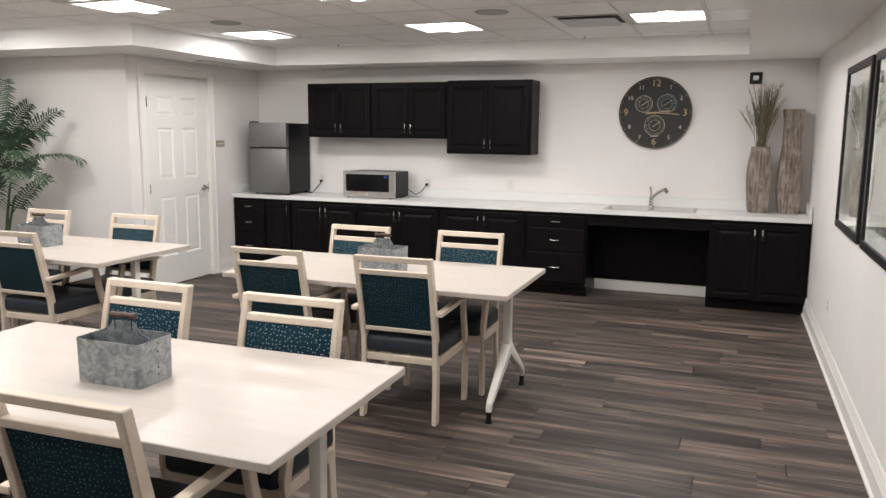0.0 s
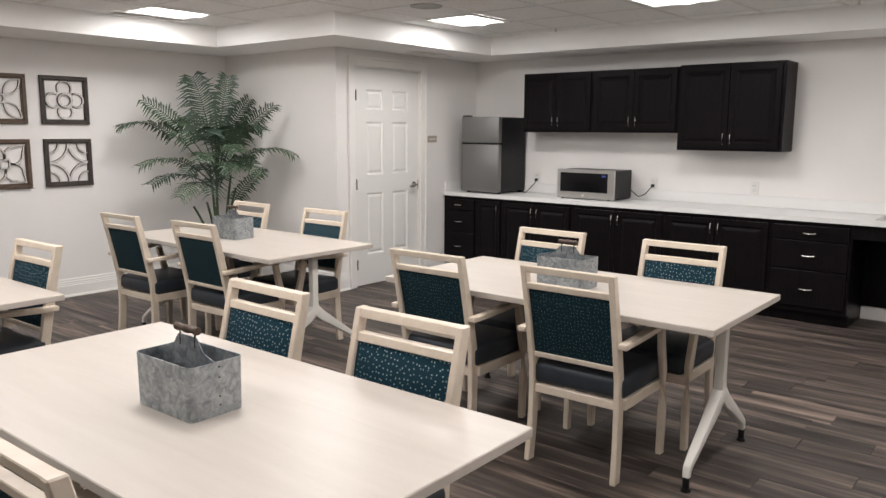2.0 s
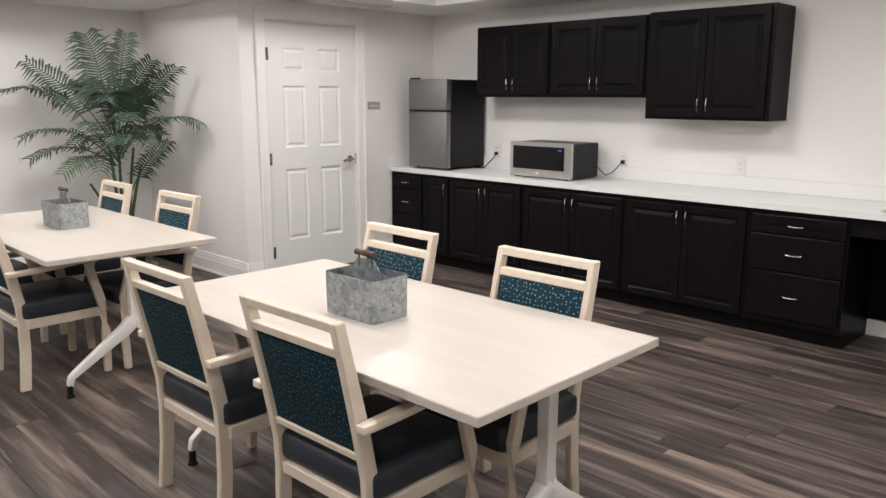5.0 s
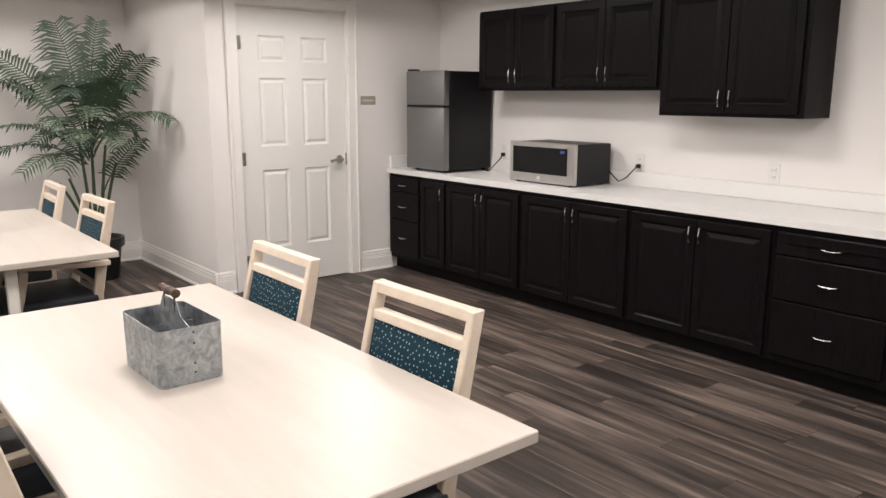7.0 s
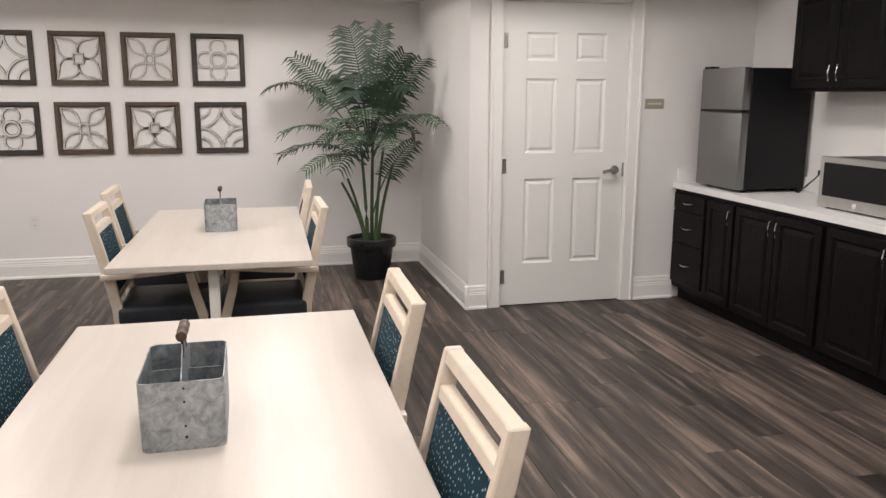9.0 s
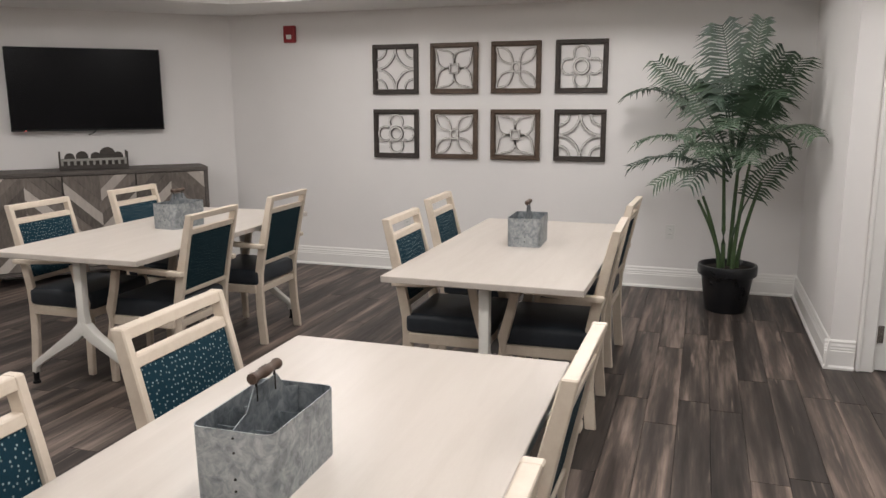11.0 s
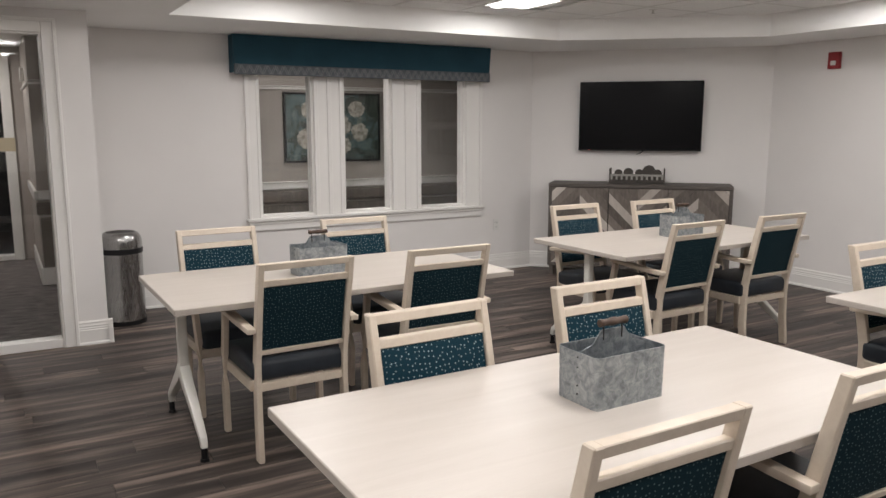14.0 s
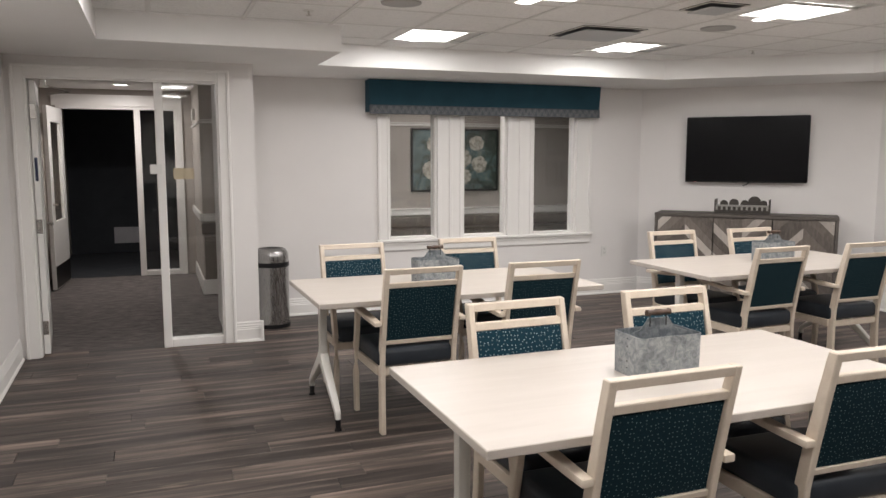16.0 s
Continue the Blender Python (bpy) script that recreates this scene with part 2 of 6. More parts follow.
def rod(bm, a, b, r0, r1=None, sides=12):
    """A round bar from a to b."""
    a, b = Vector(a), Vector(b)
    tmp = bmesh.new()
    bmesh.ops.create_cone(tmp, cap_ends=True, segments=sides, radius1=r0, radius2=r0 if r1 is None else r1, depth=(b - a).length)
    absorb(bm, tmp, Matrix.Translation((a + b) / 2) @ (b - a).to_track_quat("Z", "Y").to_matrix().to_4x4())


def sweep(bm, points, half, round_bar=False, sides=8):
    """A bar of section half (across, up) or of a round section along points."""
    rings = []
    pts = [Vector(p) for p in points]
    for i, p in enumerate(pts):
        ahead = (pts[min(i + 1, len(pts) - 1)] - pts[max(i - 1, 0)]).normalized()
        across = ahead.cross(Vector((0, 0, 1)))
        across = Vector((1, 0, 0)) if across.length < 0.05 else across.normalized()
        above = across.cross(ahead)
        h = half[i] if isinstance(half, list) else half
        if round_bar:
            ring = [p + (across * math.cos(2 * math.pi * k / sides) + above * math.sin(2 * math.pi * k / sides)) * h for k in range(sides)]
        else:
            ring = [p + across * (sx * h[0]) + above * (sy * h[1]) for sx, sy in ((-1, -1), (1, -1), (1, 1), (-1, 1))]
        rings.append([bm.verts.new(v) for v in ring])
    n = len(rings[0])
    for r, s in zip(rings, rings[1:]):
        for k in range(n):
            bm.faces.new((r[k], r[(k + 1) % n], s[(k + 1) % n], s[k]))
    bm.faces.new(rings[0][::-1])
    bm.faces.new(rings[-1])


def lathe(bm, profile, sides=24, centre=(0, 0, 0), close=False):
    """Turn a profile of (radius, height) round the upright axis."""
    c = Vector(centre)
    rings = [[bm.verts.new(c + Vector((r * math.cos(2 * math.pi * k / sides), r * math.sin(2 * math.pi * k / sides), z))) for k in range(sides)] for r, z in profile]
    for a, b in zip(rings, rings[1:]):
        for k in range(sides):
            bm.faces.new((a[k], a[(k + 1) % sides], b[(k + 1) % sides], b[k]))
    if close:
        bm.faces.new(rings[0][::-1])
        bm.faces.new(rings[-1])


def slab(bm, outline, z0, z1):
    """A flat plate from an outline of (x, y) points, anticlockwise."""
    low, high = [bm.verts.new((x, y, z0)) for x, y in outline], [bm.verts.new((x, y, z1)) for x, y in outline]
    n = len(outline)
    bm.faces.new(low[::-1])
    bm.faces.new(high)
    for k in range(n):
        bm.faces.new((low[k], low[(k + 1) % n], high[(k + 1) % n], high[k]))


def meshed(name, bm, mat, smooth=False):
    bmesh.ops.recalc_face_normals(bm, faces=bm.faces)
    data = bpy.data.meshes.new(name)
    bm.to_mesh(data)
    bm.free()
    data.materials.append(mat)
    if smooth:
        data.shade_smooth()
        data.set_sharp_from_angle(angle=radians(38))
    return data


def part(name, bm, mat, parent=None, label="", smooth=False):
    ob = new(name, meshed(name, bm, mat, smooth))
    ob.parent = parent
    return tagged(ob, label)


def thing(name, label, category, group="", m=None, kind=""):
    ob = new(name)
    ob.empty_display_size = 0.1
    if m is not None:
        ob.matrix_world = m
    return tagged(ob, label, category, group, kind)


def boxed(name, lo, hi, mat, parent=None, bevel=0.0, label="", m=None, segments=1, smooth=False):
    bm = bmesh.new()
    box(bm, lo, hi, bevel, m, segments)
    return part(name, bm, mat, parent, label, smooth)


def structure(name, bm, mat, label, category, smooth=False):
    return tagged(part(name, bm, mat, None, "", smooth), label, category, kind="structure")


# ---- plan ----
NORTH, SOUTH, WEST = 8.43, -0.48, -7.44
DOORX, JOG = -5.72, 6.262
EAST_N, EAST_S = 0.375, 0.47
ENTRY = 0.475
CORNER_A, CORNER_B = Vector((-5.77, SOUTH)), Vector((WEST, 1.23))
HALLY, HALLEND = -2.0, -3.8
TOPZ = 2.75


def wall_plate(bm, a, b, thick, z0=0.0, z1=TOPZ):
    """An upright plate whose inner face runs from a to b, thick to the right of that way."""
    a, b = Vector(a), Vector(b)
    way = (b - a).normalized()
    out = Vector((way.y, -way.x)) * thick
    slab(bm, [a, a + out, b + out, b], z0, z1)


bm = bmesh.new()
wall_plate(bm, (DOORX - 0.12, NORTH), (EAST_N + 0.13, NORTH), -0.12)
structure("wall_north", bm, WALL, "smooth warm grey painted wall behind the kitchenette", "wall")
bm = bmesh.new()
wall_plate(bm, (EAST_N, NORTH), (EAST_S, 0.30), -0.12)
structure("wall_east", bm, WALL, "smooth warm grey painted wall with framed prints", "wall")
bm = bmesh.new()
DY0, DY1, DTOP = 6.503, 7.430, 2.14
for y0, y1, z0 in ((JOG, DY0 - 0.02, 0), (DY1 + 0.02, NORTH, 0), (DY0 - 0.02, DY1 + 0.02, DTOP + 0.02)):
    box(bm, (DOORX - 0.12, y0, z0), (DOORX, y1, TOPZ))
structure("wall_door", bm, WALL, "grey painted wall with a closed white panel door", "wall")
bm = bmesh.new()
box(bm, (WEST, JOG, 0), (DOORX - 0.12, JOG + 0.12, TOPZ))
structure("wall_jog", bm, WALL, "grey painted return wall behind the palm", "wall")
bm = bmesh.new()
wall_plate(bm, (WEST, JOG + 0.12), (WEST, 1.10), 0.12)
structure("wall_west", bm, WALL, "grey painted wall with eight carved wall plaques", "wall")
bm = bmesh.new()
wall_plate(bm, CORNER_B + Vector((-0.06, 0.0615)), CORNER_A + Vector((0.06, -0.0615)), 0.12)
structure("wall_diagonal", bm, WALL, "grey painted corner wall behind the television", "wall")
# window wall
WIN = [(-3.290, -2.772), (-4.085, -3.580), (-4.925, -4.395)]
WZ0, WZ1 = 0.715, 2.10
bm = bmesh.new()
edges = [-5.77, -4.925, -4.395, -4.085, -3.580, -3.290, -2.772, -1.345]
for k in range(0, 8, 2):
    box(bm, (edges[k], SOUTH - 0.12, 0), (edges[k + 1], SOUTH, TOPZ))
for x0, x1 in WIN:
    box(bm, (x0, SOUTH - 0.12, 0), (x1, SOUTH, WZ0))
    box(bm, (x0, SOUTH - 0.12, WZ1), (x1, SOUTH, TOPZ))
structure("wall_south", bm, WALL, "grey painted wall with three interior windows", "wall")
# entry wall: return column, header and the strip beside the door
PIER, SIDE, MULL0, MULL1, JAMB, HEAD = -1.345, -1.045, -0.640, -0.575, 0.318, 2.14
bm = bmesh.new()
box(bm, (PIER, SOUTH - 0.12, 0), (SIDE - 0.04, ENTRY - 0.02, TOPZ))
box(bm, (SIDE - 0.04, ENTRY - 0.17, HEAD + 0.04), (0.86, ENTRY - 0.02, TOPZ))
box(bm, (JAMB + 0.04, ENTRY - 0.17, 0), (0.86, ENTRY - 0.02, HEAD + 0.04))
structure("wall_entry", bm, WALL, "grey painted pier and header round the entry", "wall")

# ceiling tray
bm = bmesh.new()
TRAY = [(-0.24, 1.50), (-0.24, 7.85), (-5.08, 7.83), (-5.06, 5.65), (-6.68, 5.65), (-6.68, 1.75), (-5.30, 0.56), (-1.86, 0.56), (-1.86, 1.44)]
HOUSE = [(0.60, -0.6), (0.60, 8.6), (-5.9, 8.6), (-5.9, 6.45), (-7.55, 6.45), (-7.55, 1.2), (-5.85, -0.6)]
low_in, high_in = [bm.verts.new((x, y, SOFFIT)) for x, y in TRAY], [bm.verts.new((x, y, CEIL + 0.03)) for x, y in TRAY]
for k in range(len(TRAY)):
    j = (k + 1) % len(TRAY)
    bm.faces.new((low_in[k], low_in[j], high_in[j], high_in[k]))
SOFFIT_PIECES = [[0, 1, (0.6, 8.6), (0.6, -0.6)], [1, 2, (-5.9, 8.6), (0.6, 8.6)], [2, 3, (-5.9, 6.45), (-5.9, 8.6)],
                 [3, 4, (-7.55, 6.45), (-5.9, 6.45)], [4, 5, (-7.55, 1.2), (-7.55, 6.45)], [5, 6, (-5.85, -0.6), (-7.55, 1.2)],
                 [6, 7, (-1.86, -0.6), (-5.85, -0.6)], [7, 8, (-1.86, -0.6)], [8, 0, (0.6, -0.6), (-1.86, -0.6)]]
for piece in SOFFIT_PIECES:
    bm.faces.new([low_in[p] if isinstance(p, int) else bm.verts.new((*p, SOFFIT)) for p in piece])
bmesh.ops.remove_doubles(bm, verts=bm.verts, dist=0.0005)
soffit_top = bmesh.new()
slab(soffit_top, HOUSE, CEIL + 0.06, CEIL + 0.16)
absorb(bm, soffit_top)
structure("ceiling_soffit", bm, SOFF, "painted dropped soffit stepping round the tray ceiling", "ceiling")

STEP = 0.6096
OX, OY = -0.86 + STEP / 2, 6.72 + STEP / 2
bm = bmesh.new()
for i in range(-1, 12):
    for j in range(-2, 13):
        x1, y1 = OX - i * STEP + STEP, OY - j * STEP
        x0, y0 = x1 - STEP, y1 - STEP
        if x1 < -6.9 or y1 < 0.4 or x0 > -0.2 or y0 > 8.1:
            continue
        if any(abs(lx - (x0 + x1) / 2) < 0.29 and abs(ly - (y0 + y1) / 2) < 0.29 for lx, ly in TROFFERS):
            continue
        box(bm, (x0 + 0.014, y0 + 0.014, CEIL - 0.006), (x1 - 0.014, y1 - 0.014, CEIL + 0.012), 0.004)
box(bm, (-7.0, 0.4, CEIL + 0.012), (-0.1, 8.2, CEIL + 0.026))
ceiling = structure("ceiling", bm, TILE, "white mineral fibre lay-in tile ceiling", "ceiling")
bm = bmesh.new()
for i in range(-1, 12):
    x = OX - i * STEP + STEP
    if -6.75 < x < -0.25:
        box(bm, (x - 0.012, 0.5, CEIL - 0.008), (x + 0.012, 8.0, CEIL + 0.002))
for j in range(-2, 14):
    y = OY - j * STEP
    if 0.55 < y < 7.98:
        box(bm, (-6.75, y - 0.012, CEIL - 0.0075), (-0.25, y + 0.012, CEIL + 0.002))
structure("ceiling_grid", bm, GRIDBAR, "white metal ceiling grid bars", "ceiling")

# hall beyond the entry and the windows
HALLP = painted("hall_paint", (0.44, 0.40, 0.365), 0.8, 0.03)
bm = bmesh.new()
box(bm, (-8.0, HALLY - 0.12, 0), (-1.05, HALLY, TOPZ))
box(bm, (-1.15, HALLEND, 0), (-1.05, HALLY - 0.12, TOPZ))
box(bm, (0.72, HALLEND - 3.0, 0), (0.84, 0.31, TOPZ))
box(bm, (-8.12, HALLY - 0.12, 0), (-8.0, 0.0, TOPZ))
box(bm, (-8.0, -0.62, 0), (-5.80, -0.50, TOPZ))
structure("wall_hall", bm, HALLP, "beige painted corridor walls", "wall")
bm = bmesh.new()
box(bm, (-8.1, -7.0, 2.40), (0.86, 0.32, 2.45))
structure("ceiling_hall", bm, SOFF, "plain painted corridor ceiling", "ceiling")
bm = bmesh.new()
box(bm, (-8.1, -7.0, -0.06), (0.86, SOUTH - 0.13, -0.004))
box(bm, (PIER + 0.02, SOUTH - 0.13, -0.06), (0.86, ENTRY - 0.14, -0.004))
structure("floor_hall", bm, CARPET, "mottled grey corridor carpet", "floor")
bm = bmesh.new()
box(bm, (-7.6, -0.60, -0.10), (0.60, 8.6, -0.012))
floor = structure("floor", bm, BACKING, "dark grey-brown wood-look vinyl plank floor", "floor")


# ---- doors, casings, skirting ----
def skirting(bm, a, b, side=1):
    """A moulded skirting board along the foot of a wall, from a to b, standing off to the left of that way."""
    a, b = Vector((*a, 0)), Vector((*b, 0))
    way = (b - a).normalized()
    off = Vector((-way.y, way.x, 0)) * side
    profile = [(0, 0), (0.030, 0), (0.030, 0.012), (0.018, 0.022), (0.018, 0.105), (0.014, 0.112), (0.016, 0.118), (0.012, 0.128), (0.014, 0.136), (0.009, 0.150), (0.010, 0.160), (0.004, 0.172), (0, 0.172)]
    rings = [[bm.verts.new(p + off * d + Vector((0, 0, z))) for d, z in profile] for p in (a, b)]
    for k in range(len(profile) - 1):
        bm.faces.new((rings[0][k], rings[1][k], rings[1][k + 1], rings[0][k + 1]))
    bm.faces.new(rings[0])
    bm.faces.new(rings[1][::-1])


bm = bmesh.new()
skirting(bm, (EAST_S - 0.003, ENTRY + 0.02), (EAST_N + 0.004, 7.93))
skirting(bm, (DOORX + 0.001, 7.86), (DOORX + 0.001, DY1 + 0.11))
skirting(bm, (DOORX + 0.001, DY0 - 0.11), (DOORX + 0.001, JOG - 0.03))
skirting(bm, (DOORX + 0.03, JOG - 0.001), (WEST + 0.001, JOG - 0.001))
skirting(bm, (WEST + 0.001, JOG), (WEST + 0.001, CORNER_B.y))
skirting(bm, CORNER_B + Vector((0.001, 0.001)), CORNER_A + Vector((0.001, 0.001)))
skirting(bm, (CORNER_A.x, SOUTH + 0.001), (PIER, SOUTH + 0.001))
skirting(bm, (PIER - 0.001, SOUTH), (PIER - 0.001, ENTRY + 0.01))
skirting(bm, (PIER - 0.03, ENTRY - 0.019), (SIDE - 0.105, ENTRY - 0.019))
structure("baseboard", bm, TRIM, "tall white moulded baseboard", "baseboard")


def casing(bm, x0, x1, z1, width=0.09, deep=0.022):
    """Moulded casing round an opening in the local x-z plane, facing -y."""
    for lo, hi in (((x0 - width, 0), (x0, z1 + width)), ((x1, 0), (x1 + width, z1 + width)), ((x0, z1), (x1, z1 + width))):
        box(bm, (lo[0], -deep, lo[1]), (hi[0], 0, hi[1]), 0.004)
        upright = hi[1] - lo[1] > hi[0] - lo[0]
        if upright:
            edge = lo[0] if lo[0] < x0 - 0.01 else hi[0] - 0.022
            box(bm, (edge, -deep - 0.010, 0), (edge + 0.022, -deep + 0.002, z1 + width), 0.004)
        else:
            box(bm, (x0 - width, -deep - 0.010, z1 + width - 0.022), (x1 + width, -deep + 0.002, z1 + width), 0.004)


TO_DOOR = pose(DOORX, DY0, 0, 0, 0, 90)
bm = bmesh.new()
casing(bm, -0.012, DY1 - DY0 + 0.012, DTOP + 0.012)
for x0, x1 in ((-0.02, -0.003), (DY1 - DY0 + 0.003, DY1 - DY0 + 0.02)):
    box(bm, (x0, 0.0, 0), (x1, 0.12, DTOP + 0.02))
box(bm, (-0.02, 0.0, DTOP + 0.003), (DY1 - DY0 + 0.02, 0.12, DTOP + 0.02))
trim = structure("trim", bm, TRIM, "white moulded door casing", "trim")
trim.matrix_world = TO_DOOR

door = thing("door_1", "closed white six-panel door in a white casing", "door", m=TO_DOOR, kind="structure")
W = DY1 - DY0
bm = bmesh.new()
PANELS = [(x0, x1, z0, z1) for x0, x1 in ((0.165, 0.395), (0.532, 0.762)) for z0, z1 in ((0.312, 0.928), (1.109, 1.626), (1.746, 1.938))]
xs, zs = [0, 0.165, 0.395, 0.532, 0.762, W], [0.008, 0.312, 0.928, 1.109, 1.626, 1.746, 1.938, DTOP]
for i in range(5):
    for j in range(7):
        if i in (1, 3) and j in (1, 3, 5):
            continue
        box(bm, (xs[i], 0.012, zs[j]), (xs[i + 1], 0.052, zs[j + 1]))
bmesh.ops.remove_doubles(bm, verts=bm.verts, dist=0.0002)
part("slab", bm, DOORP, door)
for x0, x1, z0, z1 in PANELS:
    bm = bmesh.new()
    box(bm, (x0 - 0.001, 0.026, z0 - 0.001), (x1 + 0.001, 0.046, z1 + 0.001))
    tmp = bmesh.new()
    ring = [[tmp.verts.new((x, y, z)) for x, z in ((x0 + d, z0 + d), (x1 - d, z0 + d), (x1 - d, z1 - d), (x0 + d, z1 - d))] for d, y in ((0, 0.0125), (0.012, 0.0245), (0.022, 0.0255), (0.040, 0.0155))]
    for a, b in zip(ring, ring[1:]):
        for k in range(4):
            tmp.faces.new((a[k], a[(k + 1) % 4], b[(k + 1) % 4], b[k]))
    tmp.faces.new(ring[-1])
    absorb(bm, tmp)
    part("panel", bm, DOORP, door)
for z in (0.22, 1.02, 1.88):
    bm = bmesh.new()
    rod(bm, (0.0, 0.006, z - 0.05), (0.0, 0.006, z + 0.05), 0.008)
    box(bm, (0.0, 0.008, z - 0.05), (0.03, 0.0125, z + 0.05))
    part("hinge", bm, CHROME, door, "brushed metal hinge", True)
bm = bmesh.new()
rod(bm, (W - 0.07, 0.013, 0.98), (W - 0.07, 0.004, 0.98), 0.034, 0.031, 20)
rod(bm, (W - 0.07, 0.004, 0.98), (W - 0.07, -0.045, 0.98), 0.011)
sweep(bm, [(W - 0.07, -0.045, 0.98), (W - 0.11, -0.048, 0.984), (W - 0.16, -0.046, 0.975), (W - 0.185, -0.042, 0.968)], (0.008, 0.011))
box(bm, (W - 0.012, 0.006, 0.93), (W + 0.002, 0.0125, 1.03))
part("door_handle", bm, CHROME, door, "brushed nickel lever handle", True)

sign = thing("door_sign", "small taupe rectangular room sign on the wall beside a door", "sign", m=pose(DOORX, 7.645, 1.455, 0, 0, 90))
boxed("plate", (-0.075, -0.008, -0.035), (0.075, 0, 0.035), material("taupe_plastic", (0.36, 0.31, 0.26), 0.5), sign, 0.003)
boxed("lettering", (-0.055, -0.0095, -0.008), (0.055, -0.007, 0.006), material("grey_print", (0.6, 0.56, 0.5), 0.5), sign)


# ---- tables ----
TT = 0.757


def training_table():
    ob = thing("table", "rectangular table with whitewashed laminate top and white splayed metal legs", "table", "dining tables")
    boxed("tabletop", (-0.906, -0.455, TT - 0.03), (0.906, 0.455, TT), LAMINATE, ob, 0.003)
    for end in (-1, 1):
        x = end * 0.79
        bm = bmesh.new()
        sweep(bm, [(x, 0, TT - 0.034), (x, 0, 0.42), (x, 0, 0.33)], [(0.023, 0.025), (0.022, 0.023), (0.024, 0.034)])
        for s in (-1, 1):
            sweep(bm, [(x, -0.01 * s, 0.36), (x, 0.06 * s, 0.30), (x, 0.19 * s, 0.215), (x, 0.31 * s, 0.135), (x, 0.352 * s, 0.105), (x, 0.362 * s, 0.062)],
                  [(0.026, 0.034), (0.025, 0.032), (0.022, 0.024), (0.019, 0.019), (0.017, 0.017), (0.015, 0.015)])
        bmesh.ops.bevel(bm, geom=list(bm.edges), offset=0.005, segments=2, affect="EDGES", profile=0.5)
        leg = part("leg", bm, WHITEMETAL, ob, "white cast metal leg with two splayed feet", True)
        for s in (-1, 1):
            bm = bmesh.new()
            rod(bm, (x, 0.362 * s, 0.012), (x, 0.362 * s, 0.066), 0.015, 0.016)
            rod(bm, (x, 0.362 * s, 0.0), (x, 0.362 * s, 0.014), 0.022, 0.019, 16)
            part("glide", bm, BLACK, leg, "black adjustable glide", True)
    for s in (-1, 1):
        boxed("support_rail", (-0.76, 0.17 * s - 0.02, TT - 0.066), (0.76, 0.17 * s + 0.02, TT - 0.030), WHITEMETAL, ob, 0.003)
    return ob


TABLES = [(-2.272, 4.712, 0.5), (-4.983, 4.625, -0.4), (-4.905, 2.425, 1.0), (-2.262, 2.466, 0.7)]
table = training_table()
table.matrix_world = pose(TABLES[0][0], TABLES[0][1], 0, 0, 0, TABLES[0][2])
for tx, ty, turn in TABLES[1:]:
    copy_thing(table, pose(tx, ty, 0, 0, 0, turn))


